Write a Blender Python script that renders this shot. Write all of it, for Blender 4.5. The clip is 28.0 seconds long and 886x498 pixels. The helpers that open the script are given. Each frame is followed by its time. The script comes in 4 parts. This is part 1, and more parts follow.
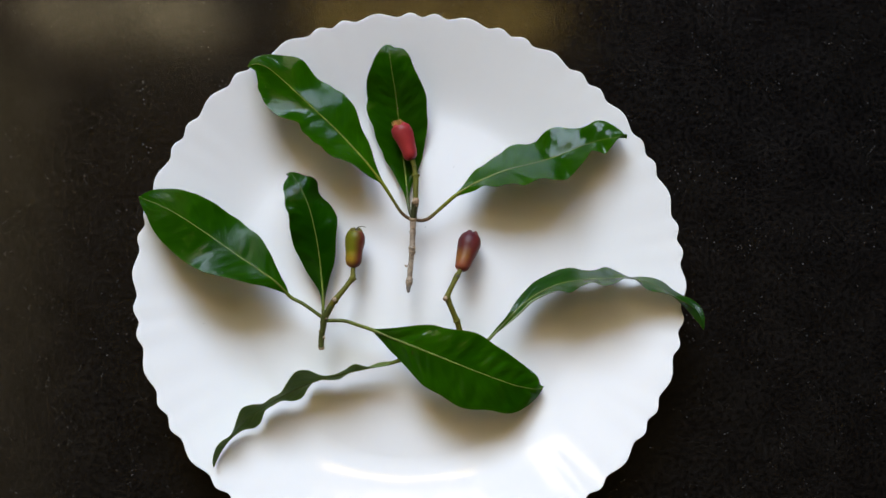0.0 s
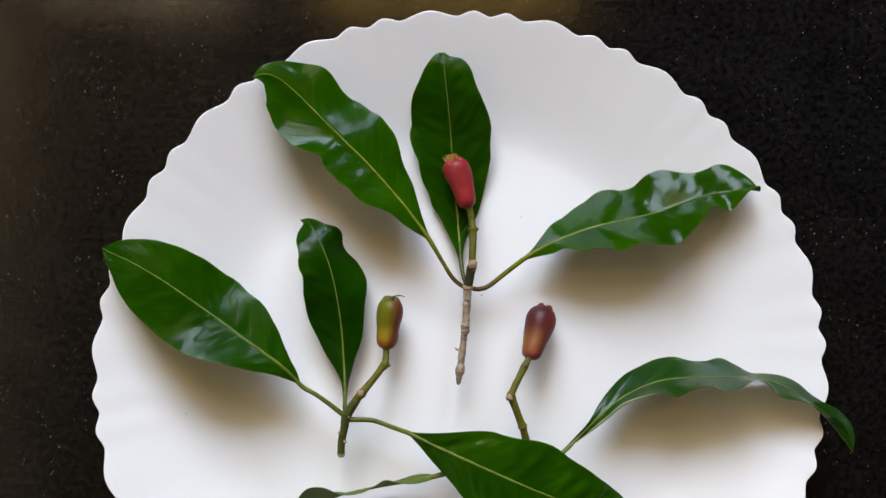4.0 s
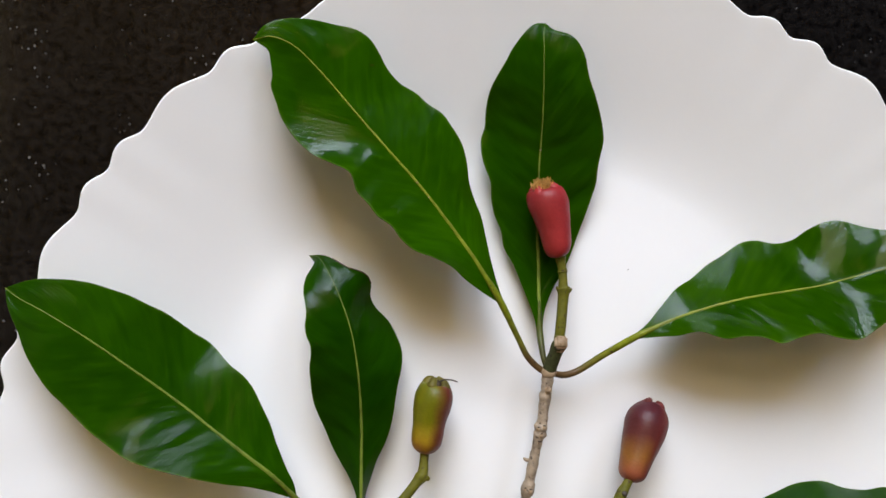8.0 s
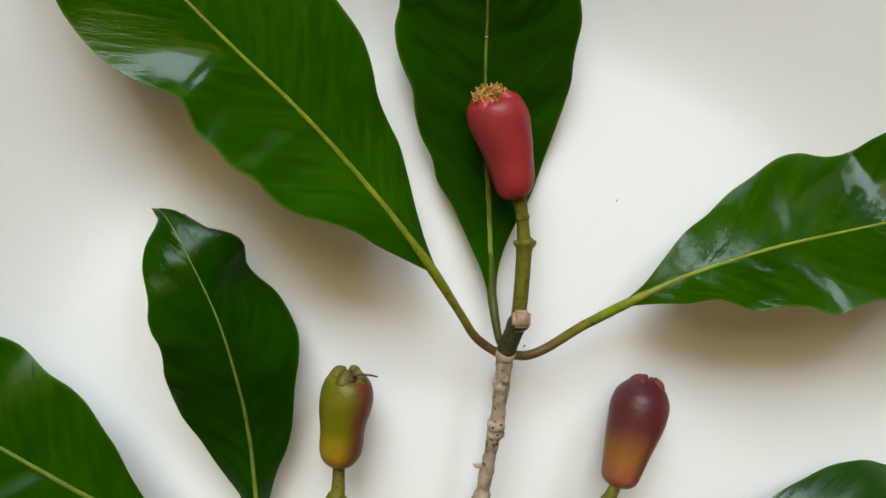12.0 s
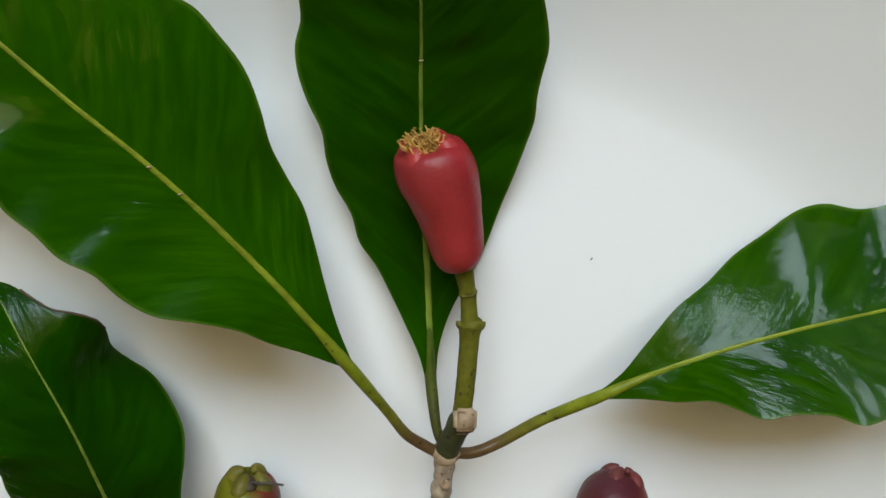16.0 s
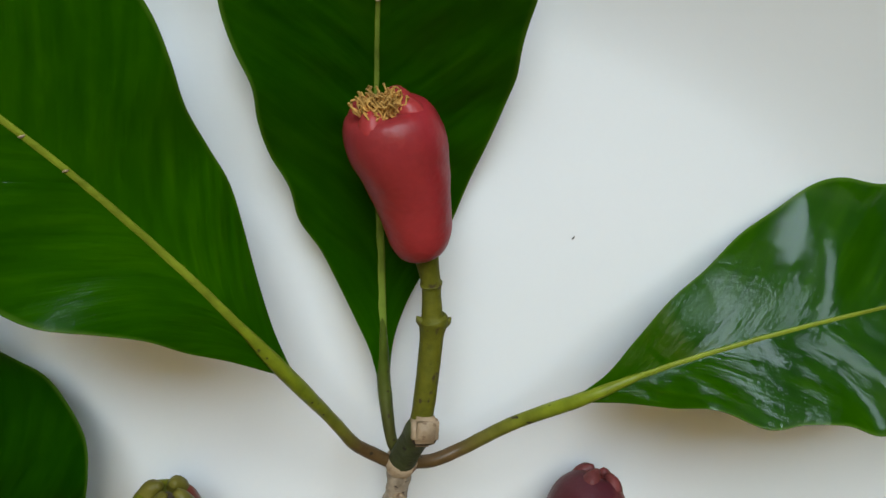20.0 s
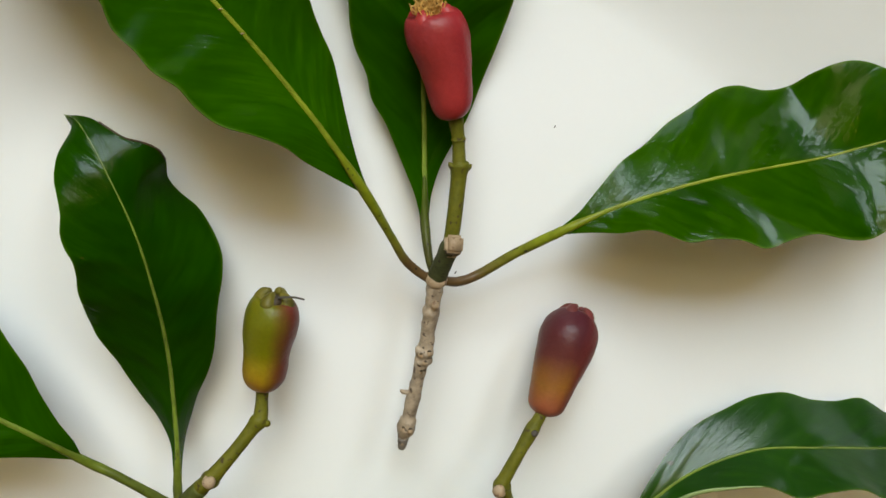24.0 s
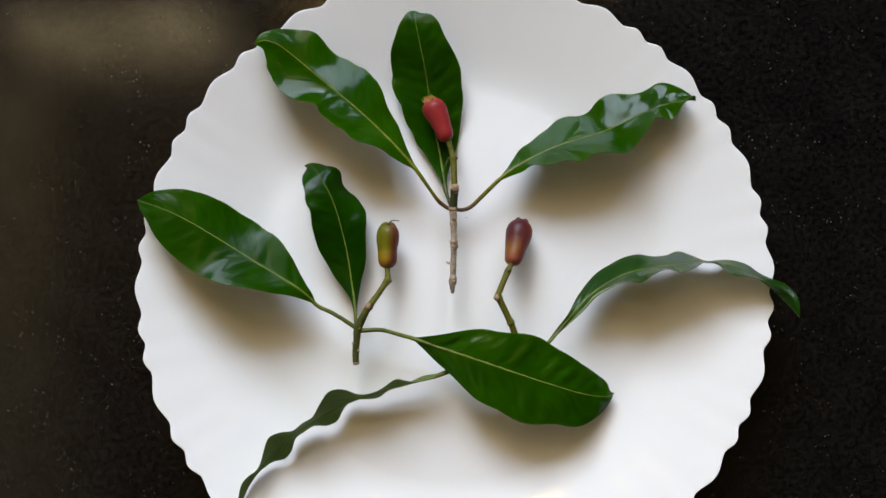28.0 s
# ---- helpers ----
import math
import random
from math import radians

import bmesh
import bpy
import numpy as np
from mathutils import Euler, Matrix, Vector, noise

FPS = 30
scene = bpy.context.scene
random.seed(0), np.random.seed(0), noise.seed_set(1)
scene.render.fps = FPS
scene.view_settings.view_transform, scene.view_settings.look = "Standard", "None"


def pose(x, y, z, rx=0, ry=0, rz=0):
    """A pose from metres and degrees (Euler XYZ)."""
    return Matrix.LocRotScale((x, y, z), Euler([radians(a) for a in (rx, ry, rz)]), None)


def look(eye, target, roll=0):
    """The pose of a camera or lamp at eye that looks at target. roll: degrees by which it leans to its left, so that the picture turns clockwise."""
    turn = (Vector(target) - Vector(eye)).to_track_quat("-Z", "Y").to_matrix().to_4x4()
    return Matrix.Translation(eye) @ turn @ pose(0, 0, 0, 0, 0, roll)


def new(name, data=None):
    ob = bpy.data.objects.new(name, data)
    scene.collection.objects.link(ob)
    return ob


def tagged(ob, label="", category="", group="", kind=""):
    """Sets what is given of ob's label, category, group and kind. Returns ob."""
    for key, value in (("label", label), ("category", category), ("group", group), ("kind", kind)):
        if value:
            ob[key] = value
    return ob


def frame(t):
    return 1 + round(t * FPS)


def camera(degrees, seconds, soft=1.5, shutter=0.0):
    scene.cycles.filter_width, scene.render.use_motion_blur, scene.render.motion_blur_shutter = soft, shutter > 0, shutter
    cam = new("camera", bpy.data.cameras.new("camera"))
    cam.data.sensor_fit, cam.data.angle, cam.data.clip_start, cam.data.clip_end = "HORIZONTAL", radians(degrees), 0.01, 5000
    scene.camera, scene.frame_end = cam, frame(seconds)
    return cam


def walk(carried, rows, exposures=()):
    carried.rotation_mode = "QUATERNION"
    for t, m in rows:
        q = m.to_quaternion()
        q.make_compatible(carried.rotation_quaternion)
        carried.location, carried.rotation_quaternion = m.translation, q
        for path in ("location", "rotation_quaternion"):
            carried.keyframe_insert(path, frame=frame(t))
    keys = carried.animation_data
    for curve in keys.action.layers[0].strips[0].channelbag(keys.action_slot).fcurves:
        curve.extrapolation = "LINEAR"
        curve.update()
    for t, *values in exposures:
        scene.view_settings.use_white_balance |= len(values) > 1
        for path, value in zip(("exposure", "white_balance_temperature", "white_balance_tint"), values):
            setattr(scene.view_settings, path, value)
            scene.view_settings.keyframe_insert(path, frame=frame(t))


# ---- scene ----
cam = camera(52.85, 28.0)
# seconds, place in metres and turn in degrees
PATH = [
    (0, 0.01457, 0.00404, 0.46067, 1.942, -0.331, -0.006),
    (0.5, 0.01472, 0.00344, 0.44500, 1.840, -0.373, -0.107),
    (1, 0.01125, 0.01051, 0.43393, 1.128, -0.441, -0.035),
    (1.5, 0.00470, 0.01527, 0.41886, 1.026, -0.675, 0.100),
    (2, -0.00301, 0.01594, 0.40674, 0.655, -0.491, 0.907),
    (2.5, -0.00420, 0.02401, 0.39411, 0.595, -0.095, 1.899),
    (3, -0.00424, 0.03259, 0.37491, 0.109, -0.515, 1.835),
    (3.5, -0.00769, 0.04071, 0.36204, 0.193, -0.486, 1.789),
    (5.5, -0.02079, 0.06731, 0.30967, -2.605, -0.684, 3.449),
    (6, -0.03082, 0.07045, 0.29123, -3.118, -2.037, 4.155),
    (6.5, -0.03833, 0.07022, 0.27807, -3.289, -2.540, 5.100),
    (7, -0.04610, 0.07645, 0.26322, -4.030, -3.165, 5.801),
    (7.5, -0.04495, 0.07900, 0.25085, -4.800, -3.391, 6.219),
    (8, -0.04374, 0.08465, 0.24124, -5.962, -3.290, 6.266),
    (8.5, -0.04428, 0.09196, 0.22306, -8.730, -3.665, 6.490),
    (9, -0.04017, 0.09511, 0.21163, -11.772, -3.237, 6.492),
    (9.5, -0.03493, 0.09665, 0.19911, -13.249, -3.102, 6.067),
    (10, -0.03189, 0.09802, 0.18913, -14.623, -3.142, 5.243),
    (10.5, -0.02935, 0.10419, 0.18186, -16.800, -3.188, 5.116),
    (11, -0.02717, 0.10150, 0.18028, -16.084, -3.850, 4.248),
    (11.5, -0.02852, 0.10271, 0.17338, -17.720, -4.517, 4.404),
    (13.5, -0.02171, 0.10663, 0.14924, -20.358, -5.378, 4.100),
    (14, -0.02087, 0.10686, 0.14621, -21.022, -5.544, 4.215),
    (14.5, -0.02180, 0.10832, 0.14429, -21.519, -5.946, 4.242),
    (15, -0.02319, 0.11274, 0.13991, -22.811, -5.672, 5.180),
    (15.5, -0.01902, 0.11362, 0.13095, -23.844, -5.638, 5.461),
    (16, -0.01648, 0.11531, 0.12361, -24.992, -5.620, 5.451),
    (16.5, -0.01608, 0.11815, 0.11832, -26.470, -5.561, 5.381),
    (17, -0.01911, 0.11960, 0.11744, -28.062, -5.367, 5.953),
    (17.5, -0.01891, 0.11731, 0.11906, -28.693, -5.325, 6.106),
    (18, -0.01199, 0.11757, 0.10835, -28.719, -5.488, 6.152),
    (18.5, -0.01044, 0.11627, 0.10681, -28.661, -6.431, 5.977),
    (19, -0.01285, 0.11508, 0.10334, -28.942, -8.017, 6.977),
    (19.5, -0.01461, 0.11319, 0.10142, -29.312, -9.033, 7.446),
    (20, -0.01664, 0.11236, 0.10136, -30.282, -9.039, 7.881),
    (20.5, -0.01775, 0.11251, 0.10310, -30.519, -9.036, 8.029),
    (22.5, -0.02068, 0.11492, 0.10759, -31.061, -8.551, 8.573),
    (23, -0.02404, 0.11061, 0.12659, -28.867, -8.911, 8.653),
    (23.5, -0.02650, 0.10723, 0.14199, -26.464, -8.853, 8.435),
    (24, -0.02709, 0.10087, 0.16208, -23.777, -8.411, 7.683),
    (24.5, -0.02723, 0.09338, 0.19102, -19.110, -6.743, 6.005),
    (25, -0.02838, 0.08606, 0.21628, -14.345, -6.074, 5.403),
    (25.5, -0.02548, 0.08254, 0.25005, -9.630, -4.252, 3.880),
    (26, -0.02134, 0.07058, 0.27971, -5.916, -2.803, 2.345),
    (26.5, -0.01639, 0.04887, 0.32197, -2.182, -0.389, 0.713),
    (27, -0.00875, 0.02236, 0.35303, 0.861, -0.027, -0.984),
    (27.5, -0.00411, 0.01083, 0.37881, 1.485, 0.123, -2.508),
    (28, -0.00050, -0.00013, 0.40206, 2.490, 0.523, -3.217),
]
walk(cam, [(t, pose(x, y, z, rx, ry, rz)) for t, x, y, z, rx, ry, rz in PATH], exposures=[(0, -0.76, 6230, 12), (1, -0.78, 6270, 12), (3, -0.73, 6430, 15), (6, -0.62, 6550, 15), (8, -0.60, 6710, 15), (11, -0.66, 7040, 9), (14, -0.79, 6850, 4), (17, -0.92, 6570, 4), (20, -0.95, 6500, 3), (23, -0.73, 6720, 3), (24, -0.72, 7200, 4), (25, -0.71, 7260, 8), (26, -0.68, 7010, 12), (27, -0.72, 6750, 14), (28, -0.80, 6560, 13)])

# ---------------------------------------------------------------- light
world = bpy.data.worlds.new("world")
scene.world = world
world.use_nodes = True
wn = world.node_tree.nodes
sky = wn.new("ShaderNodeTexSky")
sky.sky_type, sky.sun_disc = "NISHITA", False
sky.sun_elevation, sky.sun_rotation = radians(50), radians(0)
world.node_tree.links.new(sky.outputs[0], wn["Background"].inputs[0])
wn["Background"].inputs[1].default_value = 0.1

# openings in the wall beyond the counter, as x0, x1, z0, z1: the window, its upper sash, the transom of brown glass
# over it, and a tall side light before which a climber grows
WALL_Y = 0.84
WINDOW = (-0.56, 0.73, 0.35, 1.66)
SASH = (-0.44, 0.42, 1.76, 2.22)
TRANSOM = (-0.44, 0.42, 2.30, 2.92)
SIDE_LIGHT = (-1.42, -0.68, 2.10, 2.95)


def daylight(x0, x1, z0, z1, watts, color):
    lamp = bpy.data.lights.new("window_daylight", "AREA")
    lamp.shape, lamp.size, lamp.size_y = "RECTANGLE", x1 - x0, z1 - z0
    lamp.energy, lamp.color = watts, color
    ob = new("window_daylight", lamp)
    ob.matrix_world = look(((x0 + x1) / 2, WALL_Y + 0.13, (z0 + z1) / 2), ((x0 + x1) / 2, 0, (z0 + z1) / 2))


# the sky shows brightest between the trees outside; the panes below and above are dimmer
daylight(-0.50, 0.04, 0.48, 1.04, 38.0, (0.745, 0.86, 1.0))
daylight(0.24, 0.50, 0.66, 1.06, 10.0, (0.75, 0.86, 1.0))
daylight(WINDOW[0], WINDOW[1], WINDOW[2], 0.46, 2.0, (1.0, 0.93, 0.75))
# upper lamps are tinted yellow by hand, to warm the fill in shadows
daylight(WINDOW[0], 0.04, 1.08, WINDOW[3], 12.0, (1.0, 0.82, 0.46))
daylight(*SASH, 13.0, (1.0, 0.69, 0.15))
daylight(*TRANSOM, 26.0, (1.0, 0.66, 0.13))
daylight(*SIDE_LIGHT, 27.0, (1.0, 0.79, 0.42))


# ---------------------------------------------------------------- materials
def material(name):
    m = bpy.data.materials.new(name)
    m.use_nodes = True
    return m, m.node_tree.nodes, m.node_tree.links, m.node_tree.nodes["Principled BSDF"]


def node(nodes, kind, **values):
    n = nodes.new(kind)
    for key, v in values.items():
        n.inputs[key.replace("_", " ")].default_value = v
    return n


def ramp(nodes, stops):
    r = nodes.new("ShaderNodeValToRGB")
    e = r.color_ramp.elements
    while len(e) < len(stops):
        e.new(0.5)
    for el, (p, c) in zip(e, stops):
        el.position, el.color = p, (*c, 1)
    return r


def mixer(nodes, links, fac, a, b, blend="MIX"):
    m = nodes.new("ShaderNodeMix")
    m.data_type, m.blend_type = "RGBA", blend
    for sock, v in ((m.inputs[0], fac), (m.inputs[6], a), (m.inputs[7], b)):
        if isinstance(v, bpy.types.NodeSocket):
            links.new(v, sock)
        elif isinstance(v, (int, float)):
            sock.default_value = v
        else:
            sock.default_value = (*v, 1)
    return m.outputs[2]


def bump(nodes, links, bsdf, height, strength, distance):
    b = node(nodes, "ShaderNodeBump", Strength=strength, Distance=distance)
    links.new(height, b.inputs["Height"])
    links.new(b.outputs[0], bsdf.inputs["Normal"])
    return b


def plain(name, color, rough, scale=60.0, spread=0.25, bump_mm=0.0, metal=0.0):
    """A surface of one colour with uneven tone and fine relief."""
    m, n, l, b = material(name)
    co = n.new("ShaderNodeTexCoord")
    big = node(n, "ShaderNodeTexNoise", Scale=scale, Detail=6.0)
    l.new(co.outputs["Object"], big.inputs["Vector"])
    dark = tuple(c * (1 - spread) for c in color)
    light = tuple(min(1, c * (1 + spread)) for c in color)
    r = ramp(n, [(0.3, dark), (0.7, light)])
    l.new(big.outputs[0], r.inputs[0])
    l.new(r.outputs[0], b.inputs["Base Color"])
    b.inputs["Roughness"].default_value, b.inputs["Metallic"].default_value = rough, metal
    if bump_mm:
        fine = node(n, "ShaderNodeTexNoise", Scale=scale * 6, Detail=4.0)
        l.new(co.outputs["Object"], fine.inputs["Vector"])
        bump(n, l, b, fine.outputs[0], 0.6, bump_mm * 0.001)
    return m


def granite_material():
    m, n, l, b = material("dark_granite")
    co = n.new("ShaderNodeTexCoord")
    cloud = node(n, "ShaderNodeTexNoise", Scale=45.0, Detail=5.0, Roughness=0.6)
    grain = node(n, "ShaderNodeTexNoise", Scale=440.0, Detail=5.0, Roughness=0.75)
    flake = node(n, "ShaderNodeTexVoronoi", Scale=420.0)
    for t in (cloud, grain, flake):
        l.new(co.outputs["Object"], t.inputs["Vector"])
    base = ramp(n, [(0.3, (0.0028, 0.0026, 0.0027)), (0.75, (0.0060, 0.0056, 0.0055))])
    l.new(cloud.outputs[0], base.inputs[0])
    mottled = ramp(n, [(0.38, (0.30, 0.30, 0.31)), (0.64, (2.4, 2.3, 2.2))])
    l.new(grain.outputs[0], mottled.inputs[0])
    c1 = mixer(n, l, 1.0, base.outputs[0], mottled.outputs[0], "MULTIPLY")
    # scattered pale flecks, in loose groups, each bent out of round
    bend = node(n, "ShaderNodeTexNoise", Scale=700.0, Detail=2.0)
    l.new(co.outputs["Object"], bend.inputs["Vector"])
    ragged = n.new("ShaderNodeMath")
    ragged.operation = "MULTIPLY_ADD"
    l.new(bend.outputs[0], ragged.inputs[0])
    ragged.inputs[1].default_value = 0.30
    l.new(flake.outputs["Distance"], ragged.inputs[2])
    spot = ramp(n, [(0.24, (1, 1, 1)), (0.31, (0, 0, 0))])
    l.new(ragged.outputs[0], spot.inputs[0])
    pick = node(n, "ShaderNodeTexNoise", Scale=60.0, Detail=4.0)
    l.new(co.outputs["Object"], pick.inputs["Vector"])
    keep = ramp(n, [(0.49, (0, 0, 0)), (0.64, (1, 1, 1))])
    l.new(pick.outputs[0], keep.inputs[0])
    mask = mixer(n, l, 1.0, spot.outputs[0], keep.outputs[0], "MULTIPLY")
    c2 = mixer(n, l, mask, c1, (0.095, 0.090, 0.085))
    l.new(c2, b.inputs["Base Color"])
    rr = ramp(n, [(0.3, (0.10, 0.10, 0.10)), (0.7, (0.15, 0.15, 0.15))])
    l.new(grain.outputs[0], rr.inputs[0])
    l.new(rr.outputs[0], b.inputs["Roughness"])
    b.inputs["IOR"].default_value = 1.5
    gloss = ramp(n, [(0.35, (0.36, 0.36, 0.36)), (0.65, (0.62, 0.62, 0.62))])
    l.new(mixer(n, l, 0.35, grain.outputs[0], cloud.outputs[0]), gloss.inputs[0])
    l.new(gloss.outputs[0], b.inputs["Specular IOR Level"])
    bump(n, l, b, grain.outputs[0], 0.08, 0.0003)
    return m


def opal_material():
    m, n, l, b = material("opal_glass")
    co = n.new("ShaderNodeTexCoord")
    t = node(n, "ShaderNodeTexNoise", Scale=9.0, Detail=3.0)
    l.new(co.outputs["Object"], t.inputs["Vector"])
    r = ramp(n, [(0.3, (0.84, 0.845, 0.855)), (0.7, (0.87, 0.87, 0.875))])
    l.new(t.outputs[0], r.inputs[0])
    l.new(r.outputs[0], b.inputs["Base Color"])
    b.inputs["Roughness"].default_value, b.inputs["IOR"].default_value = 0.07, 1.5
    bump(n, l, b, t.outputs[0], 0.15, 0.0006)
    return m


def leaf_material(name, dark, light, rough=0.10, gloss=0.28, wave=1.0, furrows=0.9, wrinkle=0.32, size=380.0):
    """Glossy leaf: UV runs from the base to the tip and from one margin to the other."""
    m, n, l, b = material(name)
    uv = n.new("ShaderNodeUVMap")
    co = n.new("ShaderNodeTexCoord")
    sep = n.new("ShaderNodeSeparateXYZ")
    l.new(uv.outputs[0], sep.inputs[0])

    def math_node(op, a, c=None):
        k = n.new("ShaderNodeMath")
        k.operation = op
        for i, v in enumerate((a, c)):
            if v is None:
                continue
            if isinstance(v, bpy.types.NodeSocket):
                l.new(v, k.inputs[i])
            else:
                k.inputs[i].default_value = v
        return k.outputs[0]
    side = math_node("ABSOLUTE", math_node("SUBTRACT", sep.outputs[1], 0.5))
    wander = node(n, "ShaderNodeTexNoise", Scale=55.0, Detail=2.0)
    l.new(co.outputs["Object"], wander.inputs["Vector"])
    along = math_node("SUBTRACT", sep.outputs[0], math_node("MULTIPLY", side, 0.36))
    along = math_node("ADD", along, math_node("MULTIPLY", wander.outputs[0], 0.02))
    comb = n.new("ShaderNodeCombineXYZ")
    l.new(math_node("MULTIPLY", along, 42.0), comb.inputs[0])
    l.new(math_node("MULTIPLY", sep.outputs[1], 4.0), comb.inputs[1])
    ridge = node(n, "ShaderNodeTexNoise", Scale=1.0, Detail=3.0, Roughness=0.6)
    l.new(comb.outputs[0], ridge.inputs["Vector"])
    vv = math_node("SUBTRACT", math_node("MULTIPLY", ridge.outputs[0], 2.0), 1.0)
    tone = node(n, "ShaderNodeTexNoise", Scale=38.0, Detail=6.0, Roughness=0.6)
    l.new(co.outputs["Object"], tone.inputs["Vector"])
    r = ramp(n, [(0.3, dark), (0.72, light)])
    l.new(tone.outputs[0], r.inputs[0])
    vr = ramp(n, [(0.28, (0.66, 0.76, 0.8)), (0.5, (1.0, 1.0, 1.0)), (0.72, (1.6, 1.3, 1.1))])
    l.new(math_node("ADD", math_node("MULTIPLY", vv, 0.5), 0.5), vr.inputs[0])
    c = mixer(n, l, 1.0, r.outputs[0], vr.outputs[0], "MULTIPLY")
    rim = ramp(n, [(0.0, (0, 0, 0)), (0.482, (0, 0, 0)), (0.5, (0.6, 0.6, 0.6))])
    l.new(side, rim.inputs[0])
    c = mixer(n, l, rim.outputs[0], c, (0.10, 0.17, 0.02))
    fleck = node(n, "ShaderNodeTexNoise", Scale=260.0, Detail=2.0)
    l.new(co.outputs["Object"], fleck.inputs["Vector"])
    fr = ramp(n, [(0.76, (0, 0, 0)), (0.78, (1, 1, 1))])
    l.new(fleck.outputs[0], fr.inputs[0])
    c = mixer(n, l, fr.outputs[0], c, (0.05, 0.035, 0.008))
    l.new(c, b.inputs["Base Color"])
    fine = node(n, "ShaderNodeTexNoise", Scale=900.0, Detail=2.0)
    l.new(co.outputs["Object"], fine.inputs["Vector"])
    # the corrugation between the side veins is strong in some places and faint in others
    place = node(n, "ShaderNodeTexNoise", Scale=48.0, Detail=1.0)
    l.new(co.outputs["Object"], place.inputs["Vector"])
    pr = ramp(n, [(0.40, (0.12, 0.12, 0.12)), (0.62, (1, 1, 1))])
    l.new(place.outputs[0], pr.inputs[0])
    furrow = math_node("MULTIPLY", math_node("MULTIPLY", vv, pr.outputs[0]), furrows)
    h = math_node("ADD", furrow, math_node("MULTIPLY", fine.outputs[0], 0.16))
    crinkle = node(n, "ShaderNodeTexNoise", Scale=size, Detail=3.0)
    l.new(co.outputs["Object"], crinkle.inputs["Vector"])
    h = math_node("ADD", h, math_node("MULTIPLY", math_node("MULTIPLY", crinkle.outputs[0], pr.outputs[0]), wrinkle))
    h = math_node("ADD", h, math_node("MULTIPLY", tone.outputs[0], wave))
    bump(n, l, b, h, 0.5, 0.00032)
    rr = ramp(n, [(0.3, (rough - 0.03,) * 3), (0.7, (rough + 0.06,) * 3)])
    l.new(tone.outputs[0], rr.inputs[0])
    l.new(rr.outputs[0], b.inputs["Roughness"])
    b.inputs["IOR"].default_value = 1.45
    b.inputs["Specular IOR Level"].default_value = gloss
    thin = n.new("ShaderNodeBsdfTranslucent")
    thin.inputs[0].default_value = (0.22, 0.43, 0.003, 1)
    both = n.new("ShaderNodeMixShader")
    both.inputs[0].default_value = 0.25
    l.new(b.outputs[0], both.inputs[1])
    l.new(thin.outputs[0], both.inputs[2])
    l.new(both.outputs[0], n["Material Output"].inputs[0])
    return m


def fruit_material(name, stops, blush, cut, rough=0.42):
    """Skin that changes along the fruit (UV x) and round it (UV y)."""
    m, n, l, b = material(name)
    uv = n.new("ShaderNodeUVMap")
    co = n.new("ShaderNodeTexCoord")
    sep = n.new("ShaderNodeSeparateXYZ")
    l.new(uv.outputs[0], sep.inputs[0])
    t = node(n, "ShaderNodeTexNoise", Scale=160.0, Detail=5.0)
    l.new(co.outputs["Object"], t.inputs["Vector"])
    add = n.new("ShaderNodeMath")
    add.operation = "MULTIPLY_ADD"
    l.new(t.outputs[0], add.inputs[0])
    add.inputs[1].default_value = 0.22
    l.new(sep.outputs[0], add.inputs[2])
    r = ramp(n, stops)
    l.new(add.outputs[0], r.inputs[0])
    add2 = n.new("ShaderNodeMath")
    add2.operation = "MULTIPLY_ADD"
    l.new(t.outputs[0], add2.inputs[0])
    add2.inputs[1].default_value = 0.25
    l.new(sep.outputs[1], add2.inputs[2])
    br = ramp(n, [(cut, (0, 0, 0)), (cut + 0.38, (1, 1, 1))])
    l.new(add2.outputs[0], br.inputs[0])
    c = mixer(n, l, br.outputs[0], r.outputs[0], blush)
    pit = node(n, "ShaderNodeTexNoise", Scale=1500.0, Detail=2.0)
    l.new(co.outputs["Object"], pit.inputs["Vector"])
    pr = ramp(n, [(0.32, (0.95, 0.95, 0.95)), (0.68, (1.05, 1.05, 1.05))])
    l.new(pit.outputs[0], pr.inputs[0])
    c = mixer(n, l, 1.0, c, pr.outputs[0], "MULTIPLY")
    l.new(c, b.inputs["Base Color"])
    b.inputs["Roughness"].default_value = rough
    b.inputs["Subsurface Weight"].default_value = 0.15
    b.inputs["Subsurface Radius"].default_value = (0.002, 0.0008, 0.0005)
    b.inputs["Subsurface Scale"].default_value = 1.0
    dent = node(n, "ShaderNodeTexNoise", Scale=330.0, Detail=2.0)
    l.new(co.outputs["Object"], dent.inputs["Vector"])
    rise = n.new("ShaderNodeMath")
    rise.operation = "MULTIPLY_ADD"
    l.new(dent.outputs[0], rise.inputs[0])
    rise.inputs[1].default_value = 4.0
    l.new(pit.outputs[0], rise.inputs[2])
    bump(n, l, b, rise.outputs[0], 0.25, 0.0002)
    return m


